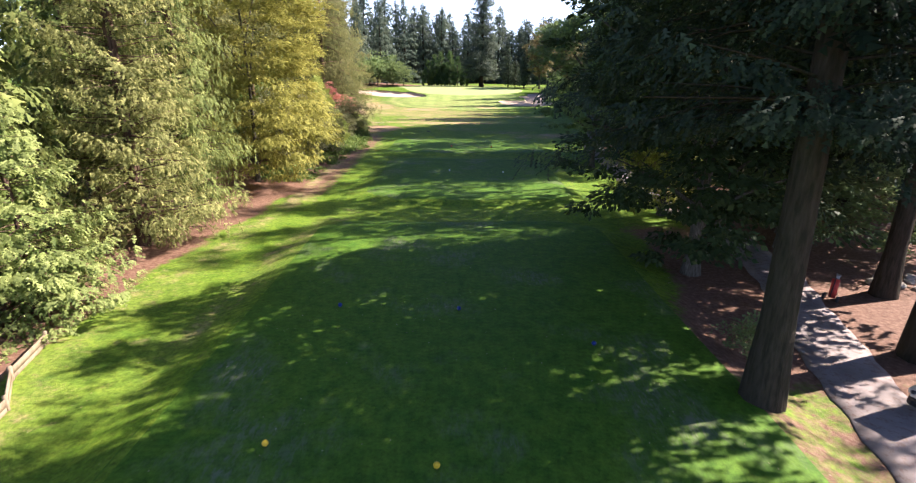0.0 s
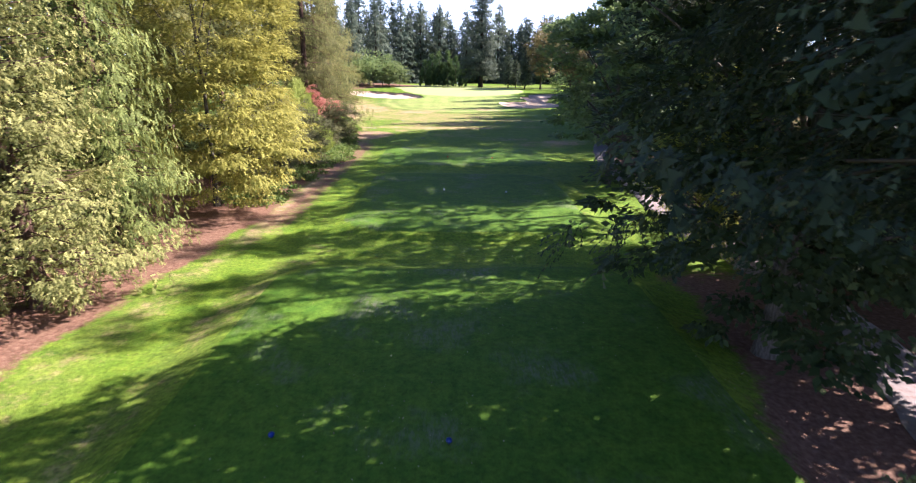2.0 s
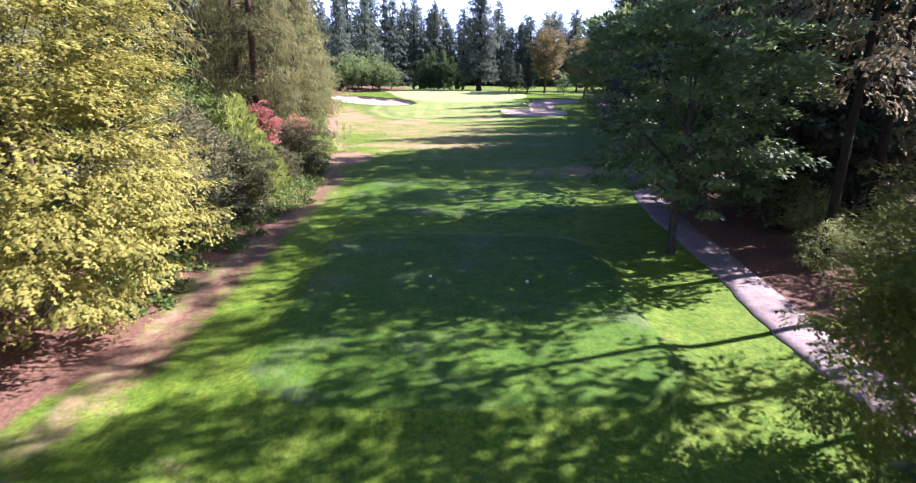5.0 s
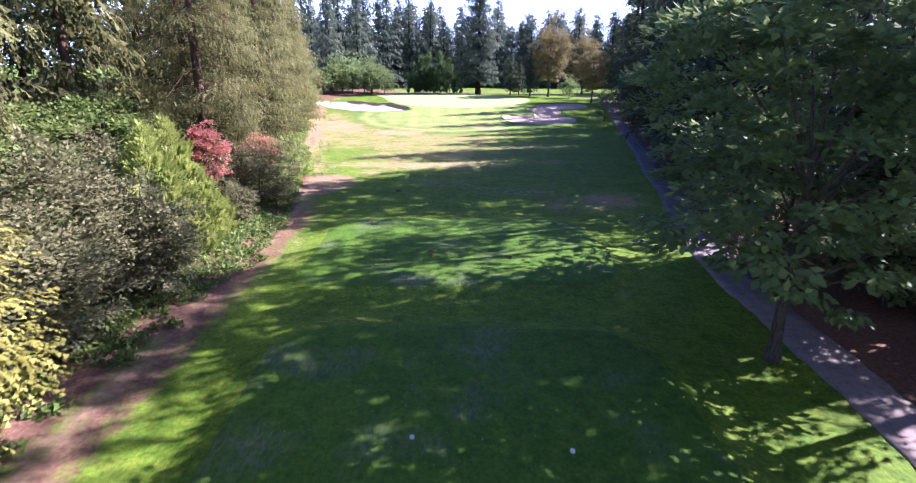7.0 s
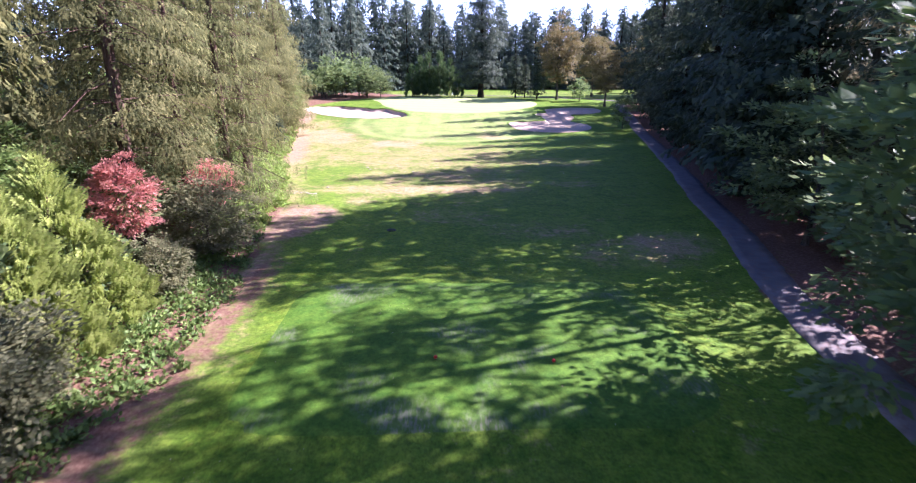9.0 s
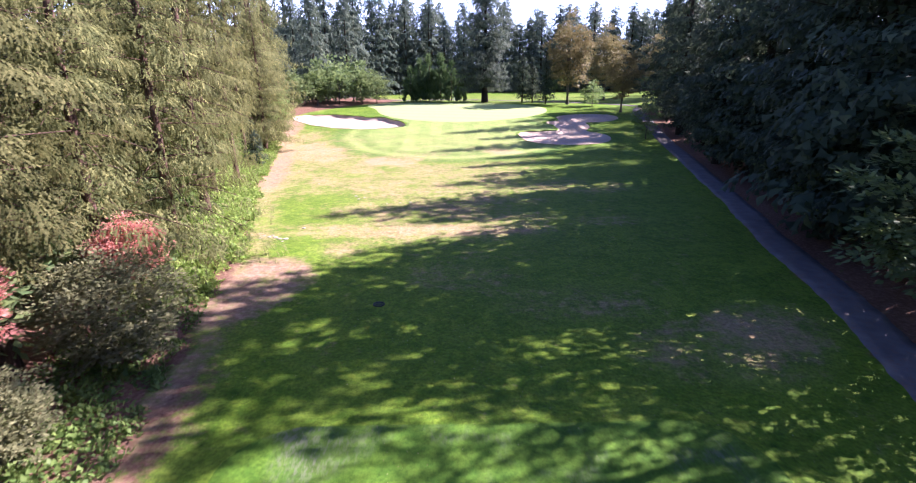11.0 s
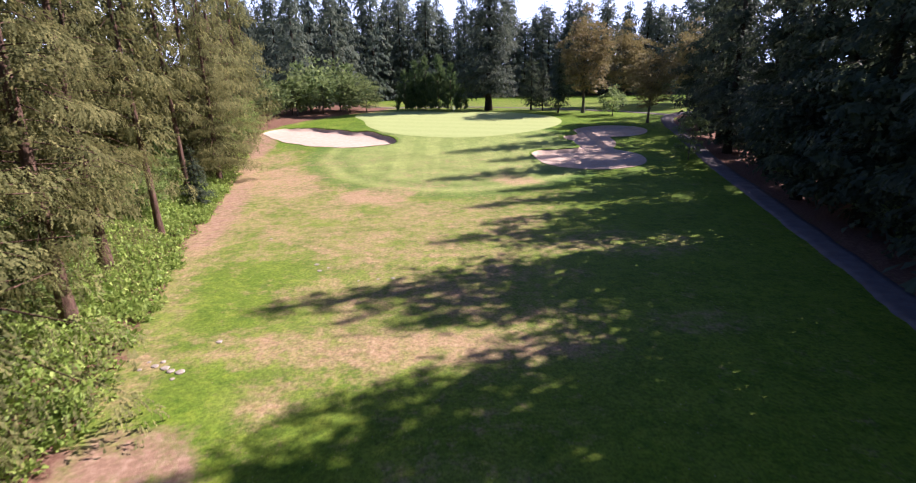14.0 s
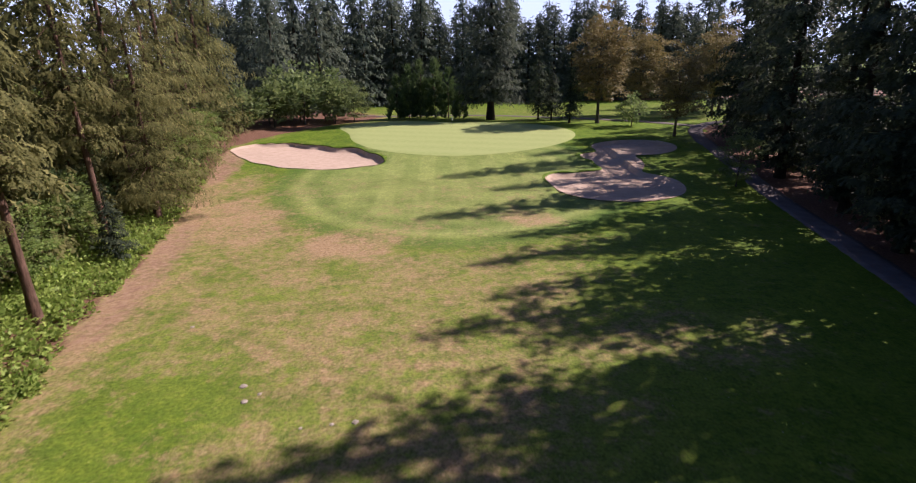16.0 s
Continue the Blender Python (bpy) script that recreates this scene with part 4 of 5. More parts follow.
# woods, west
spruce = conifer("spruce", "grey-green spruce with a bare lower trunk", 30, 6.6, 6.5, 0.42, 100, 270, 0.34, 0.5, spruce_leaf, red_bark, hang=0.75, slim=0.4, segs=2, loose=0.28, spread=0.3, core=0.4)
stand(spruce, -19.0, 82.0)
spruce2 = conifer("spruce", "spruce with long drooping grey-green branches", 27, 7.0, 1.8, 0.38, 125, 250, 0.35, 0.5, spruce_leaf, red_bark, hang=0.75, low=0.75, slim=0.42, segs=2, loose=0.28, spread=0.34, core=0.5)
stand(spruce2, -19.4, 98.5)
pole = conifer("spruce", "slim spruce with a long bare reddish trunk", 28, 4.0, 9.0, 0.27, 70, 60, 0.6, 0.5, spruce_leaf, red_bark, hang=0.7, lean=-0.02, slim=0.4)
stand(pole, -24.6, 124.7)
for k, (x, y, sz) in enumerate([(-28.5, 139.0, 1.0), (-22.5, 64, 1.0), (-23.5, 55, 1.0), (-26.5, 60, 1.0)]):
    more(pole, x, y, 57 * k, sz)
west_rows = [(-24, 91, 1.0, 0), (-19.6, 90.5, 0.95, 1), (-20.8, 107, 0.95, 0), (-23.4, 115.0, 0.9, 0), (-28.2, 147.0, 0.8, 1),
             (-31.5, 149, 1.0, 2), (-32.5, 158, 0.95, 2), (-35.0, 167, 1.05, 2), (-37.0, 177, 1.05, 2), (-40, 190, 1.15, 2), (-43, 203, 1.1, 2)]
spruce3 = conifer("spruce", "grey-green spruce standing further back along the course", 28, 6.6, 1.8, 0.38, 125, 62, 0.65, 0.5, spruce_leaf, red_bark, hang=0.75, low=0.75, slim=0.42, segs=2, loose=0.26)
stand(spruce3, -33.0, 131)
for k, (x, y, s, kind) in enumerate(west_rows):
    more((spruce, spruce2, spruce3)[kind], x, y, 57 * k, s)
spruce_back = conifer("spruce", "spruce deep in the woods", 28, 5.8, 1.5, 0.38, 100, 26, 1.2, 0.5, spruce_leaf, red_bark, twigs=False, hang=0.8, low=0.8, segs=2, slim=0.45)
stand(spruce_back, -28.5, 100)
for k, (x, y) in enumerate([(-31, 112), (-34, 122), (-38, 137), (-29, 82), (-30, 70), (-36, 107), (-33, 92), (-33, 76), (-42, 150), (-46, 165), (-33.5, 134), (-30.5, 119), (-36, 147), (-31, 62), (-40, 127), (-50, 180), (-30, 50)]):
    more(spruce_back, x, y, 57 * k, 1.0 + 0.03 * (k % 4))

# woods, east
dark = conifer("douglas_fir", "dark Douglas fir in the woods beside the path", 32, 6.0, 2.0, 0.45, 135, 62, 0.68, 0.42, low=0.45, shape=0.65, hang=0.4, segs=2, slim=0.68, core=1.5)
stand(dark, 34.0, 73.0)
# several places and sizes are set so the shadows reach across the course
east_rows = [(28.6, 68, 1.15), (29.0, 63.0, 0.95), (34.0, 67.0, 1.05), (30.0, 95, 1.32), (32.0, 102, 1.38), (33.0, 107.2, 1.3), (34.2, 112.2, 1.08), (36.6, 134.2, 1.0), (35.4, 117.0, 0.72), (37.2, 119.6, 1.05),
             (36.4, 124.8, 1.25), (38.5, 132, 0.9), (40, 145.5, 0.98), (42, 160, 1.14), (45, 169, 1.0), (46.5, 178, 1.18), (52, 186, 1.0), (39.5, 138.5, 0.95), (43, 152, 0.95)]
for k, (x, y, s) in enumerate(east_rows):
    more(dark, x, y, 83 * k, s)
dark_back = conifer("douglas_fir", "dark Douglas fir deep in the woods", 34, 7.4, 1.2, 0.45, 110, 30, 1.0, 0.42, low=0.8, shape=0.5, twigs=False, hang=0.4, segs=2, slim=0.7)
stand(dark_back, 34, 70)
# the firs sized 1.44 and 1.5 are added to lengthen the shade
for k, (x, y, s) in enumerate([(33.5, 80, 0.45), (35.5, 88, 0.5), (34.5, 97.5, 1.5), (36.5, 103.5, 1.44), (38.5, 109, 1.2), (41, 117, 0.94), (39.5, 122.5, 1.12), (43, 125, 1.05), (47, 135, 1.0), (51, 148, 1.0), (55, 166, 1.0),
                               (-34, 84, 0.85), (-36, 97, 0.85), (-38, 110, 0.85), (-41, 122, 0.85), (-38, 70, 0.85), (-36, 58, 0.85), (-44, 90, 0.9), (-46, 104, 0.9), (-48, 118, 0.9), (-44, 76, 0.9), (-44, 136, 0.9), (-50, 150, 0.9), (-54, 166, 0.9), (-45, 62, 0.9),
                               # (41, 42), (38, 62) and, below, (45, 64) are added to cast shade
                               (36, 20, 0.65), (36, 8, 0.65), (41, 42, 0.7), (38, 62, 0.62),
                               (46, 92, 1.1), (48, 106, 1.1), (52, 120, 1.1), (56, 138, 1.1), (62, 156, 1.1), (45, 64, 0.8)]):
    more(dark_back, x, y, 83 * k, s)

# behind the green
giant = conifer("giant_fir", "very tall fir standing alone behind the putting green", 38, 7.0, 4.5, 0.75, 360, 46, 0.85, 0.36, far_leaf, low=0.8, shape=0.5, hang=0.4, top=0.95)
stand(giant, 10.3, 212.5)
arb = thuja("dark green bushy thuja behind the putting green", 12.0, 2.9, 110, 22, 0.8, arb_leaf)
stand(arb, -4.8, 218.5)
for x, y, s in ((-9.8, 217, 0.76), (-7.3, 218.8, 0.92), (-1.6, 218.5, 1.02), (1.4, 217.2, 0.86), (3.7, 215.6, 0.6)):
    more(arb, x, y, 100 * x, s, 1.05)
small = conifer("small_fir", "slender dark fir behind the putting green", 14.5, 2.9, 1.4, 0.16, 100, 24, 0.62, 0.35, low=0.8, segs=2)
stand(small, 20.2, 211)
more(small, -26.2, 136.0, 20, 0.45, 1.3, "young green fir sapling in front of the spruces")
more(small, 25.2, 203.5, 90, 0.95)
more(small, 22.6, 209, 40, 0.8)
turn = broadleaf("maple_tree", "broad maple with turning brownish leaves", 21, 5.8, 3.6, 0.35, 12, 170, 65, 0.48, autumn_leaf, flat=0.6, clump=1.5, hollow=0.35)
stand(turn, 30.6, 203)
more(turn, 39.2, 186.2, 130, 0.68, 1.05, "small maple with yellowing leaves beside the path")
more(turn, 44, 218, 20, 0.9)
more(turn, 58, 213, 60, 0.85)
more(turn, 66, 226, 200, 1.0)
bush = broadleaf("shrub", "dark rounded leafy shrub at the woods' edge", 5.5, 2.8, 0.2, 0.1, 5, 50, 21, 0.5, maple_leaf, flat=0.7, clump=0.9, category="shrub", group="shrubs")
stand(bush, 35.6, 197.5)
more(under, -18.8, 213.5, 60, 0.75, 1.2, "dark green leafy shrub beside the putting green")
more(under, -23.0, 214.5, 160, 0.95, 1.15, "tall dark green shrub beside the putting green")
r1 = random.Random(3)
spots = [(-22, 209, 1.3), (-27.5, 206, 1.6), (-32, 201, 1.5), (-36, 195, 1.4), (-25, 214, 1.9), (-31, 209, 1.9), (-39, 190, 1.2), (-18.5, 93.5, 0.6)]
for y in range(62, 192, 6):
    spots.append((float(path_x(y)) + r1.uniform(5.5, 7.5), y + r1.uniform(-2, 2), r1.uniform(0.6, 1.0)))
for y in range(54, 190, 7):
    spots.append((float(west_edge(y)) - r1.uniform(6.5, 9), y + r1.uniform(-2, 2), r1.uniform(0.7, 1.1)))
for x in range(-80, 100, 11):
    spots.append((x, 268 + r1.uniform(-3, 3), r1.uniform(0.9, 1.5)))
for x, y, s in spots:
    more(bush, x, y, 90 * x, s)

lone = broadleaf("small_tree", "small slender tree beside the path", 6.6, 2.2, 1.0, 0.08, 5, 55, 70, 0.25, maple_leaf, flat=0.6, clump=0.8)
stand(lone, 34.6, 156.2)

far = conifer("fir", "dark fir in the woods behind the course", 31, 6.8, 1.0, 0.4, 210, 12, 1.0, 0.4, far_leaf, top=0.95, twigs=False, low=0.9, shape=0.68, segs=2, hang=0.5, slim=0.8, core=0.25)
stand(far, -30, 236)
r2 = random.Random(5)
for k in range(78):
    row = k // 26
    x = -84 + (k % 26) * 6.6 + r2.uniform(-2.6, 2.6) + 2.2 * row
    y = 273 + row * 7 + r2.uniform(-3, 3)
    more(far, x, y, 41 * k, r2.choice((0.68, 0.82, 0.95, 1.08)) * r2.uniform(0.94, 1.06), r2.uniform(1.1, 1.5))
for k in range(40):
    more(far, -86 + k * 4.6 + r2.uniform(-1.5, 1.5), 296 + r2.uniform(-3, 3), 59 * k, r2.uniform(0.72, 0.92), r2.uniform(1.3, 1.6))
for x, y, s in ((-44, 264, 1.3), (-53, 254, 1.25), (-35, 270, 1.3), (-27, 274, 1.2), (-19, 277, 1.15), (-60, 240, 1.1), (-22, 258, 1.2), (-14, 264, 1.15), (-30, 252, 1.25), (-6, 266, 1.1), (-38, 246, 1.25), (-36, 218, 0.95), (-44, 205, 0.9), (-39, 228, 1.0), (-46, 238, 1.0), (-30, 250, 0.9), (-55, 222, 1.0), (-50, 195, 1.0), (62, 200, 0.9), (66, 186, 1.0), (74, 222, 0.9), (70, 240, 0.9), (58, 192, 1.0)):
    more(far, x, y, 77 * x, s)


def ground_cover(name, label, spots_xyh, leaves, size, leaf, flatness=0.5):
    """Low leafy growth: leaves strewn over small mounds, with stems out of sight."""
    p = np.repeat(spots_xyh, leaves, axis=0)
    n = len(p)
    q = unit(rng.normal(0, 1, (n, 3)))
    q[:, 2] = np.abs(q[:, 2])
    r = rng.uniform(0.55, 1.0, n)[:, None]
    base = np.stack([p[:, 0], p[:, 1], land(p[:, 0], p[:, 1])], 1) + q * r * np.stack([p[:, 2] * 0.8 + 0.25, p[:, 2] * 0.8 + 0.25, p[:, 2]], 1)
    way = q * 0.6 + rng.normal(0, 0.55, (n, 3))
    side = np.cross(way, [0, 0, 1]) + rng.normal(0, 0.4, (n, 3))
    v, f = cards(base, way, side, size * rng.uniform(0.6, 1.4, n), size * 0.7 * rng.uniform(0.7, 1.3, n))
    ob = mesh_object(name, v, f, leaf, attrs={"tip": np.repeat(rng.random(n), 4)})
    return tagged(ob, label, "ground cover", kind="stuff")


def strip(y0, y1, deep, count, low, high):
    y = rng.uniform(y0, y1, count)
    d = rng.random(count) ** 0.8 * deep
    x = west_edge(y) - d + 0.5 * wobble(y, y, 1.3, 2.0)
    h = low + (high - low) * smooth(0, 4.5, d) * (0.75 + 0.35 * wobble(x, y, 2.0, 9.0)) + rng.uniform(-0.1, 0.15, count)
    return np.stack([x, y, np.maximum(h, 0.12)], 1)


ground_cover("ground_ivy", "bright green ivy and brambles along the woods' edge", strip(91, 168, 7.5, 2300, 0.3, 1.9), 27, 0.30, ivy_leaf)
ground_cover("ground_ivy", "dark green low growth under the shrubs", strip(47, 92, 5.0, 800, 0.15, 0.9), 24, 0.25, bright_leaf)

# ---- small things ----


def part(name, bm, mat, parent=None, label="", smooth_faces=True):
    me = bpy.data.meshes.new(name)
    bmesh.ops.recalc_face_normals(bm, faces=bm.faces)
    bm.to_mesh(me)
    bm.free()
    me.materials.append(mat)
    me.polygons.foreach_set("use_smooth", [smooth_faces] * len(me.polygons))
    ob = new(name, me)
    ob.parent = parent
    return tagged(ob, label)


def box_bm(sx, sy, sz, at=(0, 0, 0), bevel=0.02, turn=(0, 0, 0), bm=None):
    bm = bm or bmesh.new()
    m = pose(*at, *turn) @ Matrix.Diagonal((sx, sy, sz, 1))
    made = bmesh.ops.create_cube(bm, size=1.0, matrix=m)["verts"]
    if bevel:
        edges = list({e for v in made for e in v.link_edges})
        bmesh.ops.bevel(bm, geom=edges, offset=bevel, segments=2, affect="EDGES")
    return bm


def rod_bm(a, b2, r0, r1=None, sides=10, bm=None):
    bm = bm or bmesh.new()
    a, b2 = Vector(a), Vector(b2)
    d = b2 - a
    m = Matrix.Translation((a + b2) / 2) @ d.to_track_quat("Z", "Y").to_matrix().to_4x4()
    bmesh.ops.create_cone(bm, cap_ends=True, segments=sides, radius1=r0, radius2=r0 if r1 is None else r1, depth=d.length, matrix=m)
    return bm


def ball_bm(r, at=(0, 0, 0), squash=1.0, cuts=2):
    bm = bmesh.new()
    bmesh.ops.create_icosphere(bm, subdivisions=cuts, radius=r, matrix=Matrix.Translation(at) @ Matrix.Diagonal((1, 1, squash, 1)))
    return bm


def at_land(ob, x, y, turn=0.0, sink=0.0):
    ob.matrix_basis = pose(x, y, float(land(x, y)) - sink, 0, 0, turn)
    return ob


steel = plain("brushed_steel", (0.45, 0.45, 0.46), 0.35, 0.9)
black = plain("black_plastic", (0.025, 0.025, 0.028), 0.5)
white_paint = plain("white_gloss_paint", (0.78, 0.78, 0.76), 0.25, vary=0.05)
timber = plain("weathered_timber", (0.27, 0.20, 0.125), 0.85, vary=0.3, scale=4.0)


def tee_marker(colour, name, x, y):
    """A painted ball on a short peg."""
    ob = thing("tee_marker", f"round {name} tee marker on the turf", "tee marker", "tee markers")
    part("ball", ball_bm(0.085, (0, 0, 0.12), 0.95, 3), colour, ob)
    part("peg", rod_bm((0, 0, -0.1), (0, 0, 0.08), 0.02), black, ob)
    return at_land(ob, x, y, 0, -0.03)


for tone, name, spots2 in (((0.75, 0.50, 0.02), "yellow", ((-4.6, 11.5), (-0.3, 10.75))), ((0.012, 0.03, 0.17), "blue", ((-4.4, 19.9), (0.3, 19.7), (4.95, 16.9))),
                           ((0.80, 0.80, 0.78), "white", ((-0.3, 51.4), (4.7, 50.7))), ((0.55, 0.03, 0.02), "red", ((-0.17, 69.6), (4.85, 69.2)))):
    paint = plain("marker_paint_" + name, tone, 0.35, vary=0.08)
    for x, y in spots2:
        tee_marker(paint, name, x, y)

flag = thing("flagstick", "white flagstick with a limp white flag in the putting green", "flag")
part("pole", rod_bm((0, 0, 0), (0, 0, 2.15), 0.016, 0.012), white_paint, flag)
cup = bmesh.new()
bmesh.ops.create_cone(cup, cap_ends=True, segments=20, radius1=0.054, radius2=0.054, depth=0.012, matrix=Matrix.Translation((0, 0, 0.045)))
part("cup", cup, black, flag)
cols, rows2 = 8, 10
fv = [(0.015 + 0.30 * i / (cols - 1) * (1 - 0.35 * j / rows2), 0.06 * math.sin(i * 1.6 + j * 0.5) * i / cols, 2.13 - 0.62 * j / (rows2 - 1) - 0.12 * i / cols) for i in range(cols) for j in range(rows2)]
cloth = mesh_object("cloth", fv, grid_faces(cols, rows2), white_paint, parent=flag)
at_land(flag, 1.8, 197.3)

grate = thing("drain_grate", "round dark slotted drain grate set in the grass", "drain")
ringm = bmesh.new()
outer = [ringm.verts.new((0.34 * math.cos(a), 0.34 * math.sin(a), z)) for z in (0.0, 0.06) for a in np.arange(24) * math.pi / 12]
inner = [ringm.verts.new((0.28 * math.cos(a), 0.28 * math.sin(a), z)) for z in (0.0, 0.06) for a in np.arange(24) * math.pi / 12]
for i in range(24):
    j = (i + 1) % 24
    ringm.faces.new((outer[i], outer[j], outer[24 + j], outer[24 + i]))
    ringm.faces.new((outer[24 + i], outer[24 + j], inner[24 + j], inner[24 + i]))
    ringm.faces.new((inner[i], inner[24 + i], inner[24 + j], inner[j]))
part("rim", ringm, black, grate)
for k in range(-3, 4):
    half = math.sqrt(0.29 ** 2 - (0.075 * k) ** 2)
    part("bar", box_bm(0.035, 2 * half, 0.03, (0.075 * k, 0, 0.035), 0.006), plain("iron", (0.06, 0.06, 0.065), 0.6, 0.5), grate)
at_land(grate, -4.0, 89.9, 20, 0.01)

# low timber edging boards at the west side of the tee
CORNERS = [(-14.5, 17.7), (-13.9, 15.3), (-12.8, 13.7), (-12.5, 12.3), (-12.2, 8.6)]
edging = thing("timber_edging", "low weathered edging of upright planks and posts beside the tee", "edging")
for k, (x, y) in enumerate(CORNERS):
    z = float(land(x, y))
    part("post", box_bm(0.12, 0.12, 0.75, (x, y, z + 0.12), 0.015, (0, 0, 25 * k)), timber, edging)
    if k:
        a = CORNERS[k - 1]
        d = math.hypot(x - a[0], y - a[1])
        yaw = math.degrees(math.atan2(y - a[1], x - a[0]))
        part("board", box_bm(d - 0.1, 0.06, 0.24, ((a[0] + x) / 2, (a[1] + y) / 2, z + 0.27), 0.01, (0, 0, yaw)), timber, edging)
        part("board", box_bm(d - 0.12, 0.05, 0.22, ((a[0] + x) / 2, (a[1] + y) / 2, z + 0.03), 0.01, (0, 0, yaw)), timber, edging)

# golf cart parked on the path
cart = thing("golf_cart", "white golf cart with a roof, parked on the cart path", "golf cart")
part("chassis", box_bm(2.2, 1.05, 0.16, (0, 0, 0.36), 0.05), black, cart)
cowl = bmesh.new()
box_bm(0.75, 1.16, 0.42, (0.85, 0, 0.60), 0.14, (0, 10, 0), cowl)
part("cowl", cowl, white_paint, cart, "white moulded front cowl")
part("rear_body", box_bm(0.95, 1.14, 0.42, (-0.72, 0, 0.58), 0.10), white_paint, cart)
part("seat", box_bm(0.5, 1.0, 0.14, (-0.25, 0, 0.86), 0.05), black, cart, "black padded bench seat")
part("backrest", box_bm(0.12, 1.0, 0.45, (-0.55, 0, 1.12), 0.05, (0, -12, 0)), black, cart)
part("roof", box_bm(1.75, 1.12, 0.07, (-0.05, 0, 1.84), 0.03), white_paint, cart)
for sx, sy in ((0.72, 0.5), (0.72, -0.5), (-0.85, 0.5), (-0.85, -0.5)):
    part("roof_post", rod_bm((sx * 1.03, sy, 0.7), (sx * 0.9, sy, 1.82), 0.022), steel, cart)
glass, nt, b = material("clear_glass", 0.05, 0.5)
b.inputs["Transmission Weight"].default_value = 0.95
b.inputs["Base Color"].default_value = (0.85, 0.9, 0.9, 1)
part("windscreen", box_bm(0.015, 1.0, 0.85, (0.70, 0, 1.35), 0, (0, -8, 0)), glass, cart)
wheel_ring = bmesh.new()
bmesh.ops.create_cone(wheel_ring, cap_ends=False, segments=16, radius1=0.19, radius2=0.19, depth=0.02, matrix=pose(0.42, 0, 1.0, 0, 60, 0))
part("steering_wheel", wheel_ring, black, cart)
for sy in (0.38, -0.38):
    part("headlight", ball_bm(0.075, (1.2, sy, 0.62), 0.8), black, cart)
for sx in (0.78, -0.72):
    for sy in (0.48, -0.48):
        w = part("wheel", rod_bm((sx, sy - 0.1, 0.23), (sx, sy + 0.1, 0.23), 0.23, sides=20), black, cart)
        part("rim", rod_bm((sx, sy - 0.11, 0.23), (sx, sy + 0.11, 0.23), 0.12, sides=14), steel, w)
at_land(cart, 14.95, 14.0, 200, -0.07)

# red golf bag on a dark trolley beside the path
bag = thing("golf_bag", "red golf bag standing on a dark trolley beside the path", "golf bag")
red_cloth = plain("red_fabric", (0.45, 0.05, 0.035), 0.7)
part("bag", rod_bm((0, 0, 0.12), (0.16, 0.05, 0.95), 0.14, 0.16, 14), red_cloth, bag)
part("pocket", box_bm(0.12, 0.22, 0.34, (0.15, 0.1, 0.42), 0.04, (0, 10, 0)), red_cloth, bag)
part("trolley_frame", rod_bm((-0.18, 0, 0.15), (0.02, 0, 1.05), 0.02), black, bag)
for sy in (0.28, -0.28):
    part("trolley_wheel", rod_bm((-0.1, sy - 0.03, 0.14), (-0.1, sy + 0.03, 0.14), 0.14, sides=16), black, bag)
for k in range(5):
    part("club", rod_bm((0.14, 0.02 * k - 0.04, 0.9), (0.2 + 0.02 * k, 0.05 * k - 0.08, 1.18), 0.012), steel, bag)
at_land(bag, 17.0, 22.4, 30)

# pale stones
stone, nt, b = material("pale_stone", 0.9, 0.2)
nt.links.new(ramp(nt, noise_tex(nt, 7, 6, 0.7), [(0.3, (0.26, 0.22, 0.18)), (0.7, (0.46, 0.41, 0.34))]), b.inputs["Base Color"])
bump(nt, b, noise_tex(nt, 18, 5), 0.6, 0.03)
r3 = random.Random(11)


def boulder(x, y, size, flat=0.45, label="pale flat stone lying in the grass"):
    bm = ball_bm(size, (0, 0, 0), flat, 2)
    for v in bm.verts:
        v.co *= 1 + 0.28 * noise.noise(v.co * (1.6 / size) + Vector((x, y, 0)))
    ob = part("stone", bm, stone, None, label, False)
    tagged(ob, label, "stone", "stones")
    return at_land(ob, x, y, r3.uniform(0, 360), -size * flat * 0.35)


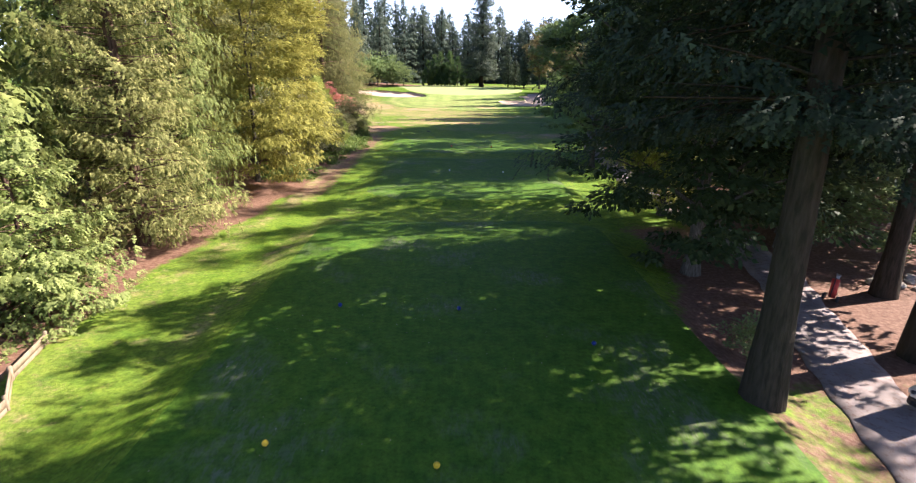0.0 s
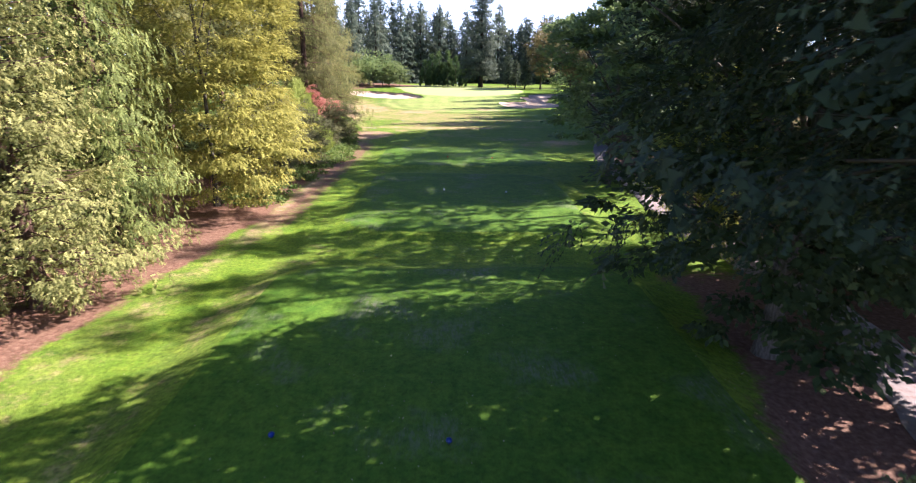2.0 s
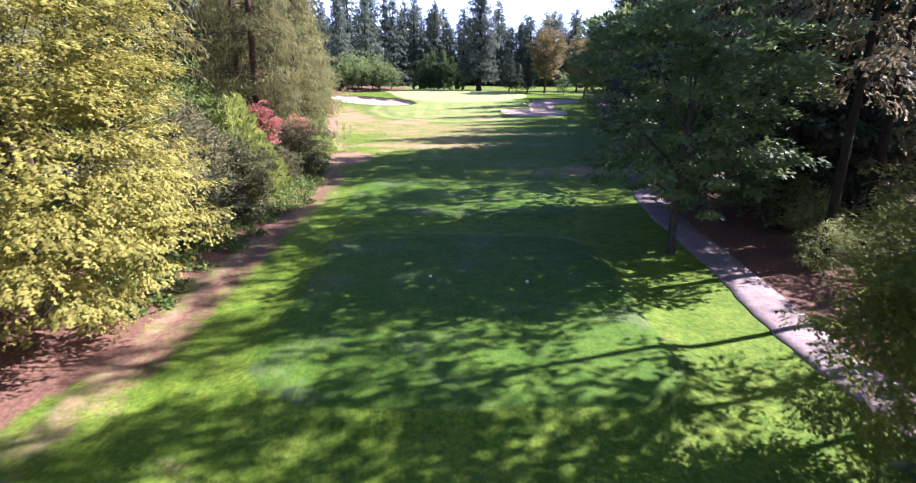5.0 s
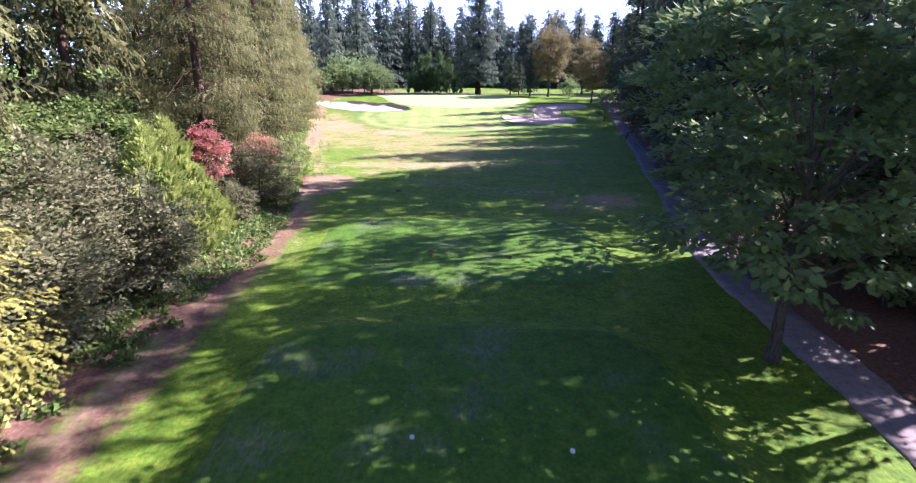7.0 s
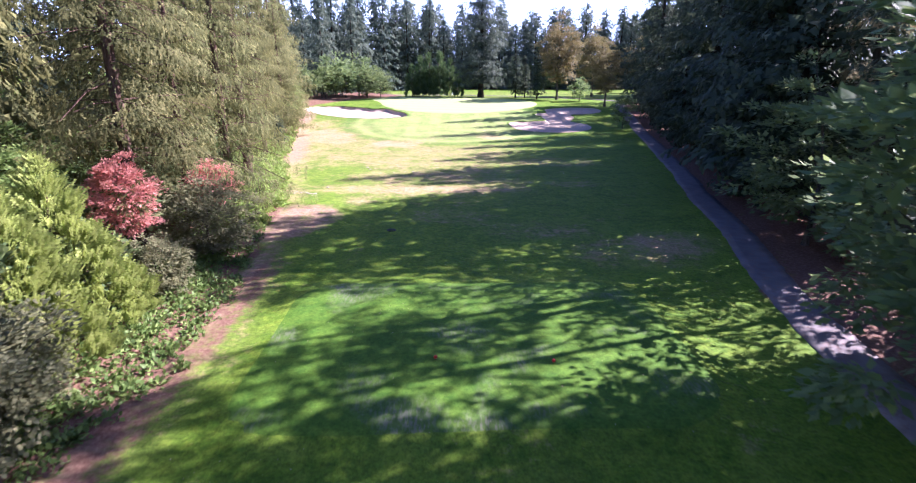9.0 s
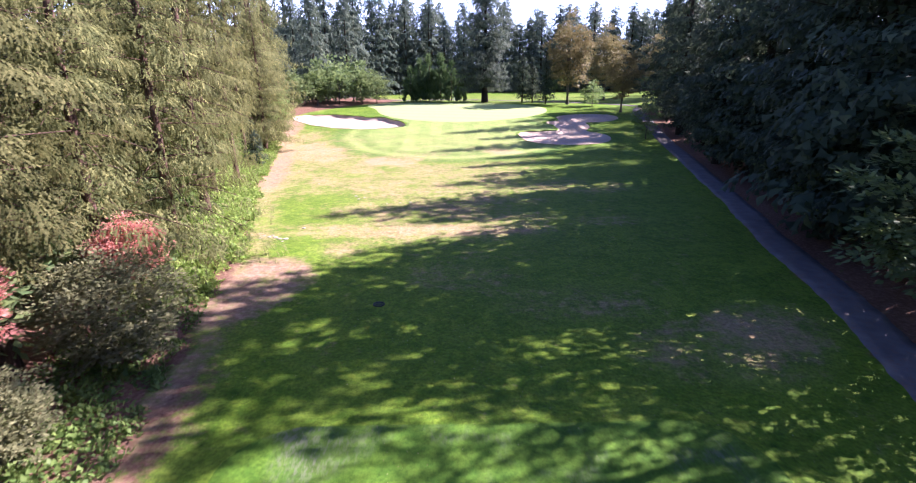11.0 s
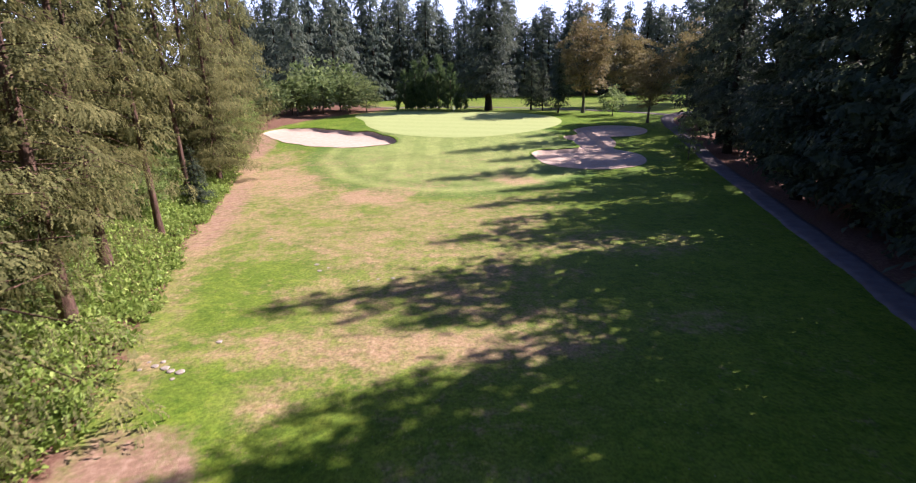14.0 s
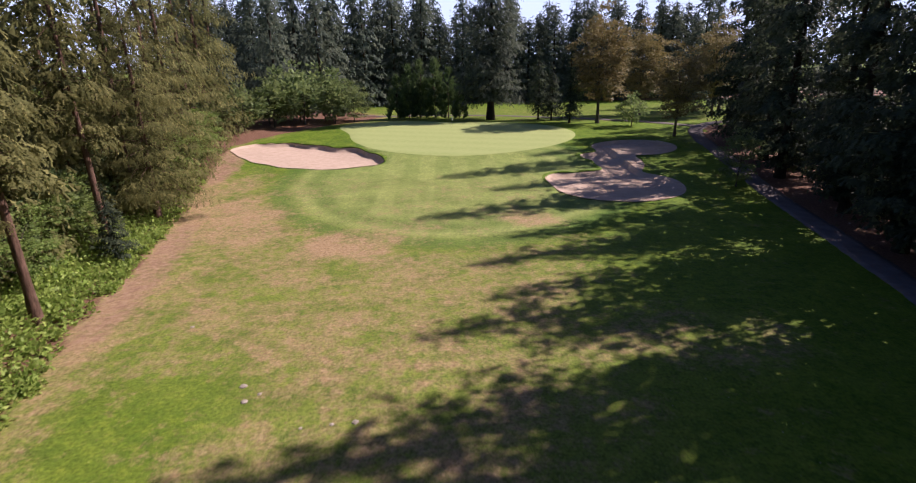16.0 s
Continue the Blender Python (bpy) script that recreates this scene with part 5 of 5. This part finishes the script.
for x, y, size in ((-14.4, 103.2, 0.26), (-13.8, 103.0, 0.3), (-12.9, 102.6, 0.34), (-13.0, 102.0, 0.17), (-15.0, 102.9, 0.17), (-14.9, 103.6, 0.15), (-14.2, 103.6, 0.2), (-13.4, 102.7, 0.28),
                   (-9.1, 115.9, 0.24), (-8.6, 116.5, 0.16), (-9.6, 117.2, 0.28), (-3.7, 114.1, 0.22), (-6.0, 113.8, 0.13), (-4.7, 114.0, 0.15), (-14.9, 123.8, 0.2), (-12.2, 105.6, 0.25)):
    boulder(x, y, size * 0.7, 0.3)
for x, y in ((20.4, 24.4), (21.0, 24.9), (21.7, 25.0), (21.4, 24.1), (22.3, 24.6), (21.9, 23.6), (22.8, 25.2), (22.7, 23.9)):
    boulder(x, y, r3.uniform(0.24, 0.36), 0.6, "pale round boulder edging the woods by the path")

shrublet = broadleaf("shrub", "small dark shrub beside the fir trunk", 1.5, 0.75, 0.1, 0.03, 4, 36, 50, 0.11, maple_leaf, flat=0.8, clump=0.35, category="shrub", group="shrubs")
stand(shrublet, 10.4, 17.0)

# fallen leaves, petals and twigs on the turf
n_fall = 9000
fx, fy = rng.uniform(-13, 16, n_fall), rng.uniform(2, 175, n_fall)
fx = np.where(fy > 100, fx * 1.35, fx)
ok = (fx > west_edge(fy) + 0.3) & (fx < path_x(fy) + 1.0) & (wobble(fx, fy, 3.0, 7.0) + rng.normal(0, 0.5, n_fall) > 0.2)
fx, fy = fx[ok], fy[ok]
fb = np.stack([fx, fy, land(fx, fy) + 0.05], 1)
fw = rng.normal(0, 1, fb.shape)
fw[:, 2] = np.abs(fw[:, 2]) * 0.35
v, f = cards(fb, fw, np.cross(fw, [0, 0, 1.0]) + rng.normal(0, 0.3, fb.shape), rng.uniform(0.03, 0.08, len(fb)), rng.uniform(0.02, 0.045, len(fb)))
fallen = leaf_material("fallen_leaves", (0.14, 0.09, 0.05), (0.32, 0.24, 0.14), (0.50, 0.44, 0.32), 0.15)
tagged(mesh_object("fallen_leaf_scatter", v, f, fallen, attrs={"tip": np.repeat(rng.random(len(fb)), 4)}), "dry pale fallen leaves strewn over the turf", "fallen leaves", kind="stuff")
